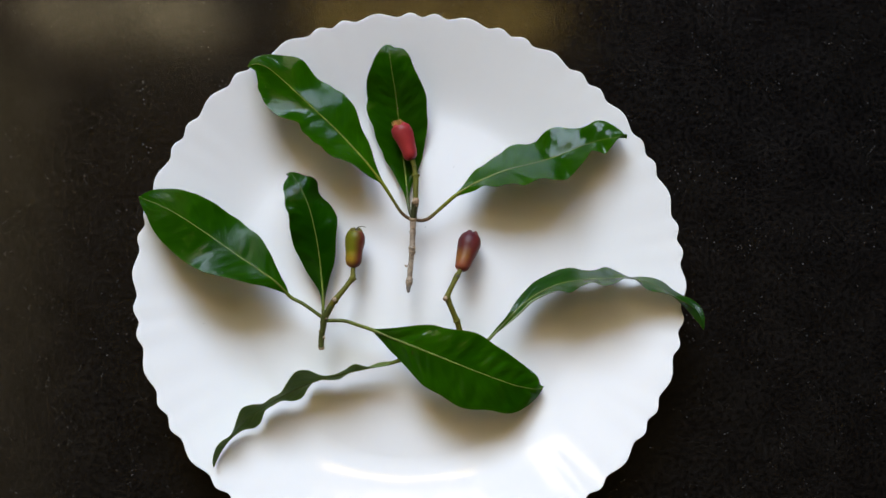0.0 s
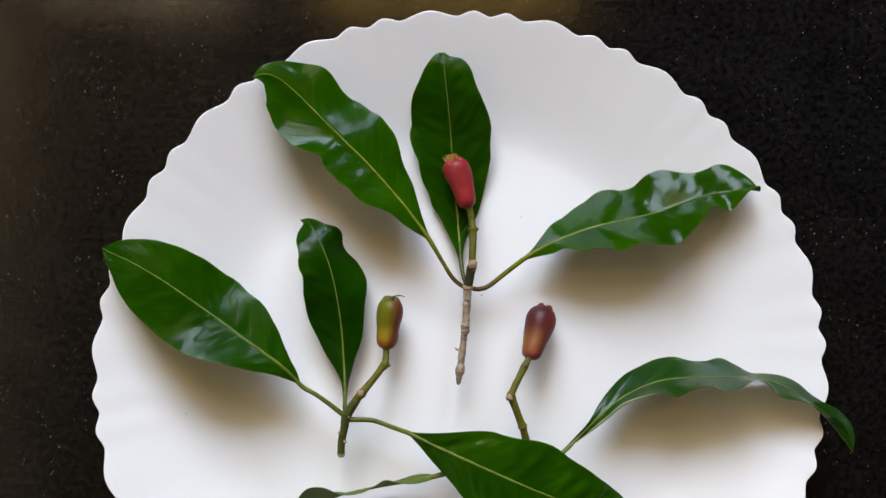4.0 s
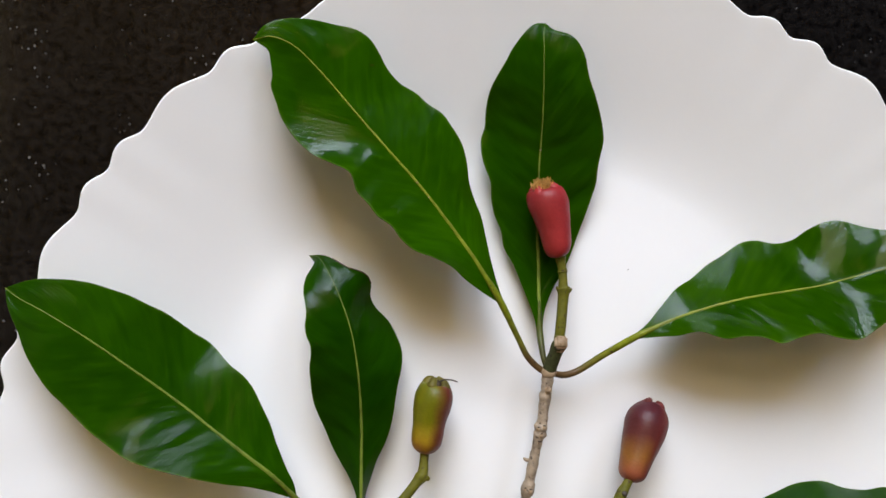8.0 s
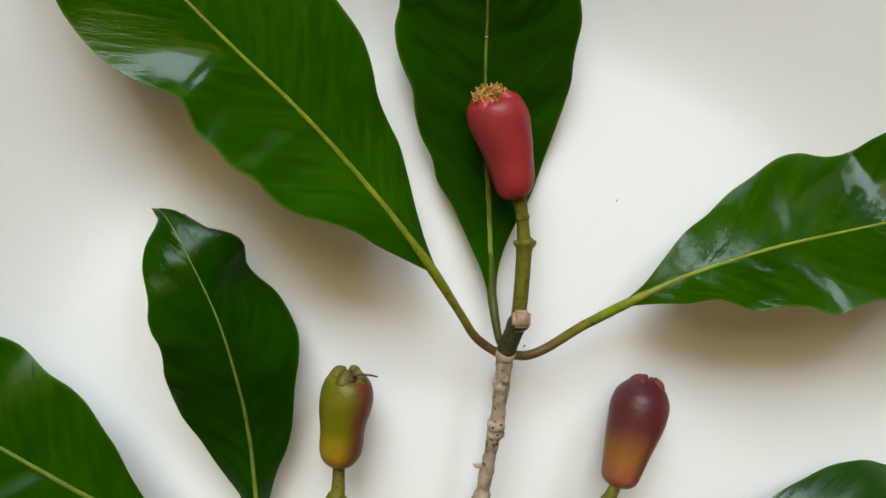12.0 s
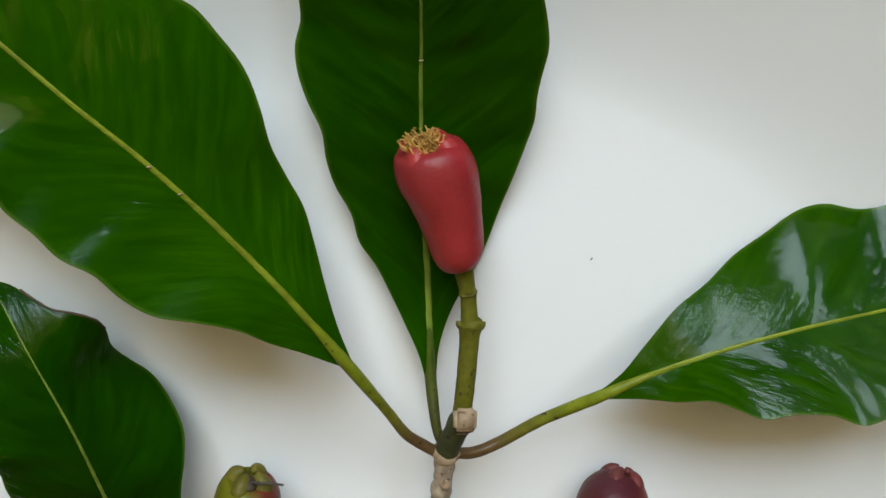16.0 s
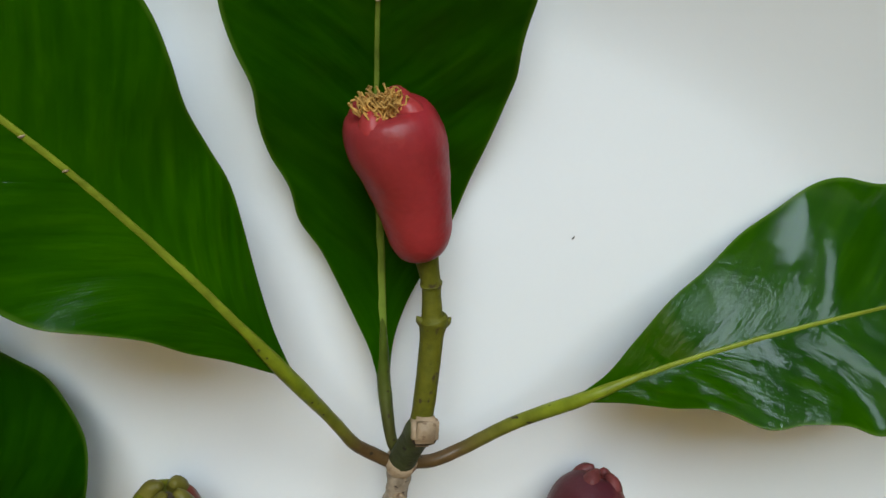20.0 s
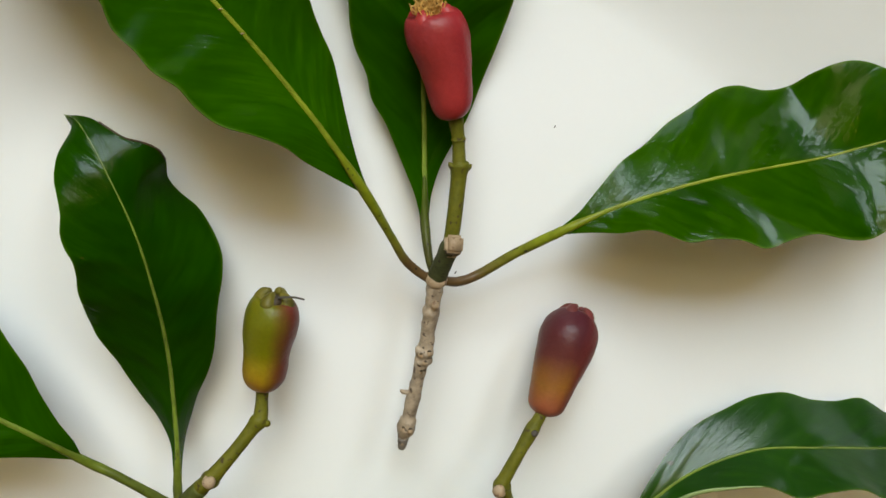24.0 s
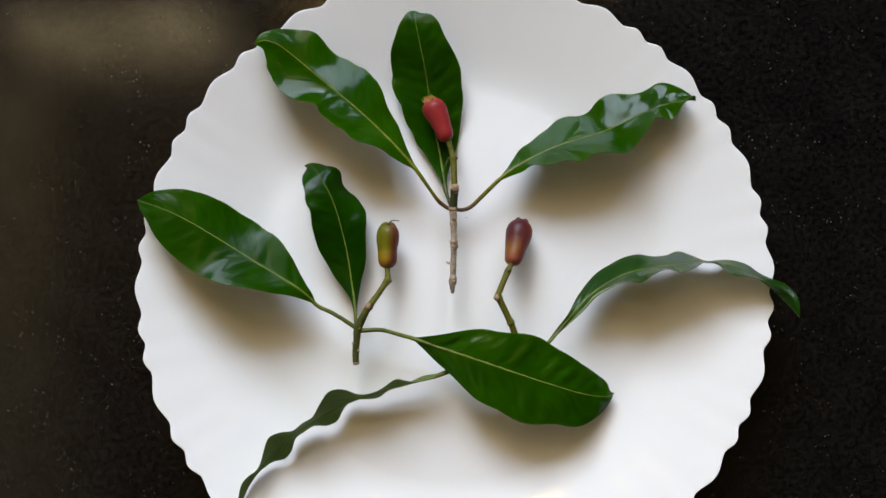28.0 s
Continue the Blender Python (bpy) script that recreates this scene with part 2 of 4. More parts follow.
def bark_material(name, a, c, speck, scale=380.0):
    m, n, l, b = material(name)
    co = n.new("ShaderNodeTexCoord")
    t = node(n, "ShaderNodeTexNoise", Scale=scale, Detail=6.0, Roughness=0.65)
    v = node(n, "ShaderNodeTexNoise", Scale=scale * 2.2, Detail=3.0)
    for k in (t, v):
        l.new(co.outputs["Object"], k.inputs["Vector"])
    r = ramp(n, [(0.32, a), (0.68, c)])
    l.new(t.outputs[0], r.inputs[0])
    s = ramp(n, [(0.61, (0, 0, 0)), (0.68, (1, 1, 1))])
    l.new(v.outputs[0], s.inputs[0])
    l.new(mixer(n, l, s.outputs[0], r.outputs[0], speck), b.inputs["Base Color"])
    b.inputs["Roughness"].default_value = 0.6
    bump(n, l, b, t.outputs[0], 0.7, 0.0004)
    return m


def stalk_material(name, start, end):
    """A leaf stalk that turns from one colour at the twig to another at the blade (UV x), with dark dots."""
    m, n, l, b = material(name)
    uv = n.new("ShaderNodeUVMap")
    co = n.new("ShaderNodeTexCoord")
    sep = n.new("ShaderNodeSeparateXYZ")
    l.new(uv.outputs[0], sep.inputs[0])
    r = ramp(n, [(0.3, start), (0.62, end)])
    l.new(sep.outputs[0], r.inputs[0])
    t = node(n, "ShaderNodeTexNoise", Scale=420.0, Detail=4.0)
    d = node(n, "ShaderNodeTexNoise", Scale=900.0, Detail=1.0)
    for k in (t, d):
        l.new(co.outputs["Object"], k.inputs["Vector"])
    tr = ramp(n, [(0.3, (0.75, 0.75, 0.75)), (0.7, (1.25, 1.25, 1.25))])
    l.new(t.outputs[0], tr.inputs[0])
    c = mixer(n, l, 1.0, r.outputs[0], tr.outputs[0], "MULTIPLY")
    dr = ramp(n, [(0.69, (0, 0, 0)), (0.74, (1, 1, 1))])
    l.new(d.outputs[0], dr.inputs[0])
    l.new(mixer(n, l, dr.outputs[0], c, (0.03, 0.022, 0.012)), b.inputs["Base Color"])
    b.inputs["Roughness"].default_value = 0.38
    bump(n, l, b, t.outputs[0], 0.4, 0.0002)
    return m


M_GRANITE = granite_material()
M_PLATE = opal_material()
M_LEAF = leaf_material("leaf_green", (0.006, 0.040, 0.0001), (0.025, 0.086, 0.0002), 0.105, 0.18, 0.45, 0.55, 0.6, 700.0)
M_LEAF_SOFT = leaf_material("leaf_soft_green", (0.006, 0.040, 0.0001), (0.019, 0.084, 0.0002), 0.10, 0.18, 0.3, 0.7, 0.25)
M_LEAF_MID = leaf_material("leaf_deep_green", (0.006, 0.038, 0.0002), (0.016, 0.075, 0.0003), 0.18, 0.13, 0.8)
M_LEAF_BROAD = leaf_material("leaf_shiny_deep_green", (0.006, 0.038, 0.0002), (0.016, 0.075, 0.0003), 0.08, 0.24, 1.7)
# base greyed a little, so part of the sky's sheen is in the colour
M_LEAF_SHEEN = leaf_material("leaf_dark_green_with_sheen", (0.005, 0.034, 0.002), (0.015, 0.060, 0.005), 0.22, 0.32, 1.0)
M_LEAF_DARK = leaf_material("leaf_dark_green", (0.003, 0.028, 0.0003), (0.010, 0.054, 0.0004), 0.11, 0.15)
M_LEAF_OLD = leaf_material("leaf_dull_green", (0.062, 0.105, 0.016), (0.092, 0.150, 0.026), 0.45, 0.20)
M_RIB_DARK = plain("dark_leaf_midrib", (0.13, 0.18, 0.022), 0.55, 300, 0.3, 0.2)
M_RIB_PALE = plain("pale_leaf_underside", (0.20, 0.27, 0.10), 0.5, 300, 0.25, 0.2)
M_RIB = plain("leaf_midrib", (0.165, 0.195, 0.014), 0.40, 300, 0.3, 0.2)
M_PETIOLE = stalk_material("petiole_green", (0.070, 0.085, 0.012), (0.105, 0.135, 0.014))
M_PET_PALE = stalk_material("petiole_pale_green", (0.13, 0.17, 0.035), (0.15, 0.20, 0.05))
M_PET_OLIVE = stalk_material("petiole_olive", (0.050, 0.050, 0.012), (0.055, 0.078, 0.008))
M_PET_BROWN = stalk_material("petiole_brown_to_green", (0.085, 0.048, 0.018), (0.150, 0.175, 0.010))
M_TWIG = bark_material("grey_twig_bark", (0.15, 0.108, 0.070), (0.40, 0.31, 0.22), (0.05, 0.030, 0.018))
M_TIP = bark_material("weathered_tip", (0.10, 0.085, 0.07), (0.22, 0.19, 0.16), (0.05, 0.04, 0.03))
M_GREEN_STEM = bark_material("green_stem", (0.070, 0.070, 0.004), (0.120, 0.112, 0.008), (0.05, 0.035, 0.012))
M_DARK_STEM = bark_material("dark_green_stem", (0.030, 0.034, 0.012), (0.06, 0.065, 0.022), (0.02, 0.016, 0.01))
M_MID_STEM = bark_material("green_brown_stem", (0.042, 0.050, 0.010), (0.080, 0.092, 0.018), (0.03, 0.024, 0.012))
M_SCAR = bark_material("pale_scar", (0.24, 0.160, 0.090), (0.37, 0.265, 0.165), (0.15, 0.085, 0.045))
M_RED = fruit_material("fruit_red", [(0.0, (0.24, 0.016, 0.018)), (0.35, (0.33, 0.031, 0.031)), (0.8, (0.30, 0.030, 0.030)), (1.0, (0.23, 0.022, 0.024))], (0.26, 0.018, 0.023), 0.75, 0.40)
M_OLIVE = fruit_material("fruit_olive", [(0.08, (0.26, 0.080, 0.020)), (0.28, (0.25, 0.15, 0.007)), (0.6, (0.135, 0.130, 0.003)), (1.0, (0.11, 0.11, 0.005))], (0.12, 0.024, 0.014), 0.60)
M_PURPLE = fruit_material("fruit_purple", [(0.08, (0.25, 0.066, 0.036)), (0.38, (0.20, 0.078, 0.014)), (0.64, (0.092, 0.021, 0.018)), (1.0, (0.062, 0.011, 0.016))], (0.13, 0.022, 0.019), 0.66, 0.42)
M_CALYX_OLIVE = plain("calyx_olive", (0.105, 0.088, 0.012), 0.45, 300, 0.3, 0.2)
M_CALYX_PURPLE = plain("calyx_purple", (0.12, 0.026, 0.024), 0.45, 300, 0.35, 0.2)
M_PIT = plain("dark_calyx_cup", (0.035, 0.022, 0.010), 0.7, 500, 0.4)
M_TORN = plain("dry_leaf_margin", (0.060, 0.036, 0.014), 0.7, 900, 0.5)
M_FLUFF = plain("dry_stamen", (0.50, 0.28, 0.068), 0.8, 400, 0.4)
M_CRUMB = plain("dark_crumb", (0.05, 0.04, 0.03), 0.8, 900, 0.4)
for dull in (M_RIB, M_RIB_DARK, M_PETIOLE, M_PET_OLIVE, M_PET_BROWN, M_GREEN_STEM, M_DARK_STEM, M_MID_STEM, M_RED, M_OLIVE, M_PURPLE, M_CALYX_OLIVE, M_CALYX_PURPLE):
    dull.node_tree.nodes["Principled BSDF"].inputs["Specular IOR Level"].default_value = 0.22
M_WALL = plain("wall_plaster", (0.22, 0.15, 0.035), 0.8, 5, 0.08, 0.3)
M_WALL_PALE = plain("pale_wall_plaster", (0.85, 0.82, 0.74), 0.8, 5, 0.08, 0.3)
M_WALL_DARK = plain("dark_timber_wall", (0.26, 0.20, 0.15), 0.6, 12, 0.3, 0.4)
M_CEIL = plain("ceiling_paint", (0.14, 0.105, 0.035), 0.9, 5, 0.06, 0.3)
M_FLOOR = plain("floor_tile", (0.28, 0.19, 0.04), 0.4, 8, 0.15, 0.2)
M_FRAME = plain("window_wood", (0.12, 0.06, 0.03), 0.5, 30, 0.3, 0.4)


# ---------------------------------------------------------------- building helpers
def mesh_object(name, verts, faces, mat, origin=(0, 0, 0), uvs=None, smooth=True):
    me = bpy.data.meshes.new(name)
    o = Vector(origin)
    me.from_pydata([tuple(Vector(v) - o) for v in verts], [], faces)
    if uvs is not None:
        layer = me.uv_layers.new(name="UVMap")
        idx = np.empty(len(me.loops), dtype=np.int32)
        me.loops.foreach_get("vertex_index", idx)
        layer.data.foreach_set("uv", np.asarray(uvs, dtype=np.float32)[idx].ravel())
    me.polygons.foreach_set("use_smooth", [smooth] * len(me.polygons))
    me.materials.append(mat)
    me.update()
    return new(name, me)


def part(name, geo, mat, parent, label="", base=None):
    """A mesh under a thing or part. geo: verts, faces and, if any, UVs, in world metres; base: the world place of the parent."""
    verts, faces, *uv = geo
    ob = mesh_object(name, verts, faces, mat, base, uv[0] if uv else None)
    ob.parent = parent
    return tagged(ob, label)


def box_geo(x0, x1, y0, y1, z0, z1):
    v = [(x, y, z) for z in (z0, z1) for y in (y0, y1) for x in (x0, x1)]
    return v, [(0, 2, 3, 1), (4, 5, 7, 6), (0, 1, 5, 4), (2, 6, 7, 3), (0, 4, 6, 2), (1, 3, 7, 5)]


def bevel_box(name, dims, mat, r=0.003):
    """A box with rounded edges."""
    verts, faces = box_geo(*dims)
    bm = bmesh.new()
    vs = [bm.verts.new(v) for v in verts]
    for f in faces:
        bm.faces.new([vs[i] for i in f])
    bmesh.ops.bevel(bm, geom=bm.edges[:], offset=r, segments=2, affect="EDGES")
    me = bpy.data.meshes.new(name)
    bm.to_mesh(me)
    bm.free()
    me.materials.append(mat)
    return new(name, me)


def spline(rows, m, close=1.0):
    """Catmull-Rom through rows of numbers, m samples. close: over 1 where the rows stand closer towards the end."""
    p = np.asarray(rows, dtype=float)
    n = len(p)
    q = np.vstack([2 * p[0] - p[1], p, 2 * p[-1] - p[-2]])
    u = (n - 1) * (1 - (1 - np.linspace(0, 1, m)) ** (1 / close))
    i = np.minimum(u.astype(int), n - 2)
    a = (u - i)[:, None]
    p0, p1, p2, p3 = q[i], q[i + 1], q[i + 2], q[i + 3]
    return 0.5 * (2 * p1 + (p2 - p0) * a + (2 * p0 - 5 * p1 + 4 * p2 - p3) * a ** 2 + (3 * p1 - p0 - 3 * p2 + p3) * a ** 3)


def tube(rows, m=40, sides=12, rough=0.0, seed=1, flat=1.0):
    """A round rod along rows of (x, y, z, radius) in millimetres, closed at both ends. rough: uneven skin, as a share of the radius."""
    c = spline(rows, m) * 0.001
    d = np.gradient(c[:, :3], axis=0)
    d /= np.linalg.norm(d, axis=1)[:, None]
    verts, faces, uvs = [], [], []
    for k in range(m):
        t = Vector(d[k])
        up = Vector((0, 0, 1)) if abs(t.z) < 0.95 else Vector((0, 1, 0))
        s = t.cross(up).normalized()
        w = s.cross(t).normalized()
        for j in range(sides):
            a = 2 * math.pi * j / sides
            r = max(c[k, 3], 0.00005)
            if rough:
                r *= 1 + rough * noise.noise(Vector((c[k, 0] * 700 + math.cos(a) * 1.3, c[k, 1] * 700 + seed * 9.1, math.sin(a) * 1.3 + c[k, 2] * 700)))
            v = Vector(c[k, :3]) + s * (math.cos(a) * r) + w * (math.sin(a) * r * flat)
            verts.append(v)
            uvs.append((k / (m - 1), j / sides))
    for k in range(m - 1):
        for j in range(sides):
            j2 = (j + 1) % sides
            faces.append((k * sides + j, k * sides + j2, (k + 1) * sides + j2, (k + 1) * sides + j))
    verts += [Vector(c[0, :3]), Vector(c[-1, :3])]
    uvs += [(0, 0), (1, 0)]
    a, b = len(verts) - 2, len(verts) - 1
    for j in range(sides):
        j2 = (j + 1) % sides
        faces.append((a, j2, j))
        faces.append((b, (m - 1) * sides + j, (m - 1) * sides + j2))
    return verts, faces, uvs


def block_geo(centre, dims, tilt, r):
    """A small block with rounded edges, tipped about the x axis, in millimetres and degrees."""
    verts, faces = box_geo(-dims[0] / 2, dims[0] / 2, -dims[1] / 2, dims[1] / 2, -dims[2] / 2, dims[2] / 2)
    bm = bmesh.new()
    vs = [bm.verts.new(v) for v in verts]
    for f in faces:
        bm.faces.new([vs[i] for i in f])
    bmesh.ops.bevel(bm, geom=bm.edges[:], offset=r, segments=3, affect="EDGES")
    bm.verts.index_update()
    c, k = math.cos(radians(tilt)), math.sin(radians(tilt))
    pts = [((centre[0] + v.co.x) * 0.001, (centre[1] + v.co.y * c - v.co.z * k) * 0.001, (centre[2] + v.co.y * k + v.co.z * c) * 0.001) for v in bm.verts]
    polys = [tuple(v.index for v in f.verts) for f in bm.faces]
    bm.free()
    return pts, polys


# ---------------------------------------------------------------- room
room = dict(x0=-1.5, x1=2.4, y0=-2.3, z0=-0.85, z1=3.05)
floor = bevel_box("floor", (room["x0"] - 0.15, room["x1"] + 0.15, room["y0"] - 0.15, WALL_Y + 0.15, room["z0"] - 0.1, room["z0"]), M_FLOOR)
tagged(floor, "plain brown tiled floor of the room", "floor", kind="structure")
ceiling = bevel_box("ceiling", (room["x0"] - 0.15, room["x1"] + 0.15, room["y0"] - 0.15, WALL_Y + 0.15, room["z1"], room["z1"] + 0.1), M_CEIL)
tagged(ceiling, "plain cream painted ceiling of the room", "ceiling", kind="structure")
for nm, dims in (("wall_west", (room["x0"] - 0.15, room["x0"], room["y0"], WALL_Y, room["z0"], room["z1"])),
                 ("wall_east", (room["x1"], room["x1"] + 0.15, room["y0"], WALL_Y, room["z0"], room["z1"])),
                 ("wall_south", (room["x0"] - 0.15, room["x1"] + 0.15, room["y0"] - 0.15, room["y0"], room["z0"], room["z1"]))):
    tagged(bevel_box(nm, dims, M_WALL_PALE if nm == "wall_west" else M_WALL), "pale cream plastered wall" if nm == "wall_west" else "plain tan plastered wall of the room", "wall", kind="structure")


def north_wall():
    """The wall beyond the counter, in one mesh, with the openings through it."""
    holes = (WINDOW, SASH, TRANSOM, SIDE_LIGHT)
    xs = sorted({room["x0"] - 0.15, room["x1"] + 0.15, *(h[0] for h in holes), *(h[1] for h in holes)})
    zs = sorted({room["z0"], room["z1"], *(h[2] for h in holes), *(h[3] for h in holes)})
    verts, faces = [], []
    for a, b in zip(xs, xs[1:]):
        for c, d in zip(zs, zs[1:]):
            if any(h[0] < (a + b) / 2 < h[1] and h[2] < (c + d) / 2 < h[3] for h in holes):
                continue
            v, f = box_geo(a, b, WALL_Y, WALL_Y + 0.15, c, d)
            faces += [tuple(i + len(verts) for i in q) for q in f]
            verts += v
    return mesh_object("wall_north", verts, faces, M_WALL_DARK, smooth=False)


tagged(north_wall(), "dark brown timber-clad wall with window openings", "wall", kind="structure")


def window(name, label, wx0, wx1, wz0, wz1, panes, bars):
    base = ((wx0 + wx1) / 2, WALL_Y + 0.06, wz0)
    win = new(name)
    win.location = base
    tagged(win, label, "window", kind="structure")
    y0, y1 = WALL_Y + 0.04, WALL_Y + 0.08
    for dims in ((wx0, wx0 + 0.03, y0, y1, wz0, wz1), (wx1 - 0.03, wx1, y0, y1, wz0, wz1),
                 (wx0 + 0.03, wx1 - 0.03, y0, y1, wz0, wz0 + 0.03), (wx0 + 0.03, wx1 - 0.03, y0, y1, wz1 - 0.03, wz1)):
        part("window_frame", box_geo(*dims), M_FRAME, win, base=base)
    for k in range(1, panes):
        x = wx0 + (wx1 - wx0) * k / panes
        part("mullion", box_geo(x - 0.02, x + 0.02, y0 + 0.003, y1 - 0.003, wz0 + 0.03, wz1 - 0.03), M_FRAME, win, base=base)
    for k in range(1, bars + 1):
        z = wz0 + (wz1 - wz0) * k / (bars + 1)
        rows = [((wx0 + 0.03) * 1000, WALL_Y * 1000 + 60, z * 1000, 5), (0, WALL_Y * 1000 + 60, z * 1000, 5), ((wx1 - 0.03) * 1000, WALL_Y * 1000 + 60, z * 1000, 5)]
        part("window_bar", tube(rows, 6, 10), M_FRAME, win, base=base)
    return win


window("window_1", "barred window with a dark wooden frame", *WINDOW, 2, 3)
window("window_2", "upper window sash with a dark wooden frame", *SASH, 3, 1)
window("window_3", "transom window of brown glass in a dark frame", *TRANSOM, 3, 0)
window("window_4", "tall side light with a climber growing before it", *SIDE_LIGHT, 2, 0)


def window_plant():
    """A leafy climber on the outer ledge of the side light, which the glossy plate mirrors."""
    rnd = random.Random(12)
    base = ((SIDE_LIGHT[0] + SIDE_LIGHT[1]) / 2, WALL_Y + 0.11, SIDE_LIGHT[2])
    plant = new("climbing_plant")
    plant.location = base
    tagged(plant, "leafy green climbing plant on the outer window ledge", "plant")
    for x, lean in ((-1.31, 0.10), (-1.12, -0.06), (-0.97, 0.08), (-0.80, -0.05)):
        rows = [((x + lean * k / 5 + rnd.uniform(-0.01, 0.01)) * 1000, base[1] * 1000, base[2] * 1000 + 160 * k, 5 - 0.6 * k) for k in range(6)]
        part("stem", tube(rows, 30, 8, 0.1, 3), M_DARK_STEM, plant, "", base)
        for k in range(9):
            z = base[2] * 1000 + 60 + 88 * k + rnd.uniform(-25, 25)
            x0, way = (x + lean * (z / 1000 - base[2]) / 0.8) * 1000, (-1 if k % 2 else 1)
            size, drop = rnd.uniform(75, 125), rnd.uniform(-70, 30)
            y = base[1] * 1000 - 6
            leaf = [(x0, y, z, 0.1), (x0 + way * size * 0.3, y - 3, z + drop * 0.4, 1.1), (x0 + way * size * 0.6, y - 5, z + drop * 0.8, 1.2), (x0 + way * size, y - 2, z + drop * 1.2, 0.05)]
            part("leaf", tube(leaf, 12, 8, 0, 1, 19), M_LEAF, plant, "", base)


window_plant()

# dark stone counter on which the plate stands
counter = bevel_box("countertop", (-1.498, 1.2, -0.45, 0.5, -0.03, 0.0), M_GRANITE, 0.004)
tagged(counter, "polished black granite countertop with fine grey flecks", "countertop", kind="structure")
counter_base = bevel_box("counter_base", (-1.498, 1.15, -0.4, 0.45, room["z0"], -0.03), M_WALL)
tagged(counter_base, "plain plastered base that carries the countertop", "counter base", kind="structure")


# ---------------------------------------------------------------- plate
PLATE_R, RIM_Z, WELL_Z, WELL_R = 0.1338, 0.0229, 0.0065, 0.084
PLATE_X, PLATE_Y = 0.0007, 0.0004


def lobe(deg):
    """Height of the scalloped rim, 0 in a notch and 1 on a lobe: a wide lobe and two narrow ones in every 20 degrees."""
    uneven = 0.6 - 2.1 * math.cos(math.radians(deg + 45))  # the lobes stand a little unevenly round the rim
    p = (deg + 0.7 + uneven + 10) % 20 - 10
    for a, b, h in ((-4.6, 4.6, 1.0), (4.6, 10.0, 0.85), (-10.0, -4.6, 0.85)):
        if a <= p <= b:
            u = (p - a) / (b - a)
            return h * math.sin(math.pi * u) ** 1.7
    return 0.0


def well(r):
    """Inner face of the plate without its flutes."""
    s = max(0.0, (r - WELL_R) / (PLATE_R - WELL_R))
    return WELL_Z + (RIM_Z - WELL_Z) * (math.sqrt(s * s + 0.06) - math.sqrt(0.06)) / (math.sqrt(1.06) - math.sqrt(0.06))


def plate():
    seg = 900
    rings = [0.004 + 0.082 * k / 8 for k in range(9)] + [0.086 + 0.0478 * k / 30 for k in range(1, 30)] + [0.1328, 0.1335, 0.1338]
    lip = [(PLATE_R + 0.0002, -0.0001), (PLATE_R + 0.0003, -0.0005), (PLATE_R + 0.0003, -0.0013), (PLATE_R + 0.0001, -0.0022), (PLATE_R - 0.0012, -0.0029)]
    under = [(0.128, -0.0034), (0.115, -0.0036), (0.098, -0.0038)]
    foot = [(0.082, 0.0016), (0.080, 0.0), (0.077, 0.0), (0.075, 0.0022), (0.04, 0.0026), (0.004, 0.0026)]
    lobes = [lobe(360 * j / seg) for j in range(seg)]
    verts, faces = [], []

    def ring(r, z, grow, lift):
        for j in range(seg):
            a = 2 * math.pi * j / seg
            rr = r + grow * (lobes[j] - 0.1)
            verts.append((rr * math.cos(a), rr * math.sin(a), z + lift * (lobes[j] - 0.5)))
    fade = lambda r, r0: max(0.0, min(1.0, (r - r0) / (PLATE_R - r0))) ** 1.6
    for r in rings:
        ring(r, well(r), 0.0021 * fade(r, 0.108), 0.0010 * fade(r, 0.104))
    for r, dz in lip:
        ring(r, RIM_Z + dz, 0.0021, 0.0010)
    for r, dz in under:
        ring(r, well(r) + dz, 0.0021 * fade(r, 0.108), 0.0010 * fade(r, 0.104))
    for r, z in foot:
        ring(r, z, 0, 0)
    count = len(verts) // seg
    for k in range(count - 1):
        for j in range(seg):
            j2 = (j + 1) % seg
            faces.append((k * seg + j, k * seg + j2, (k + 1) * seg + j2, (k + 1) * seg + j))
    verts += [(0, 0, WELL_Z), (0, 0, 0.0026)]
    verts = [(x + PLATE_X, y + PLATE_Y, z) for x, y, z in verts]
    for j in range(seg):
        j2 = (j + 1) % seg
        faces.append((len(verts) - 2, j2, j))
        faces.append((len(verts) - 1, (count - 1) * seg + j, (count - 1) * seg + j2))
    ob = mesh_object("dinner_plate", verts, [tuple(reversed(f)) for f in faces], M_PLATE)
    return tagged(ob, "white opal glass dinner plate with a scalloped fluted rim", "plate")


plate()


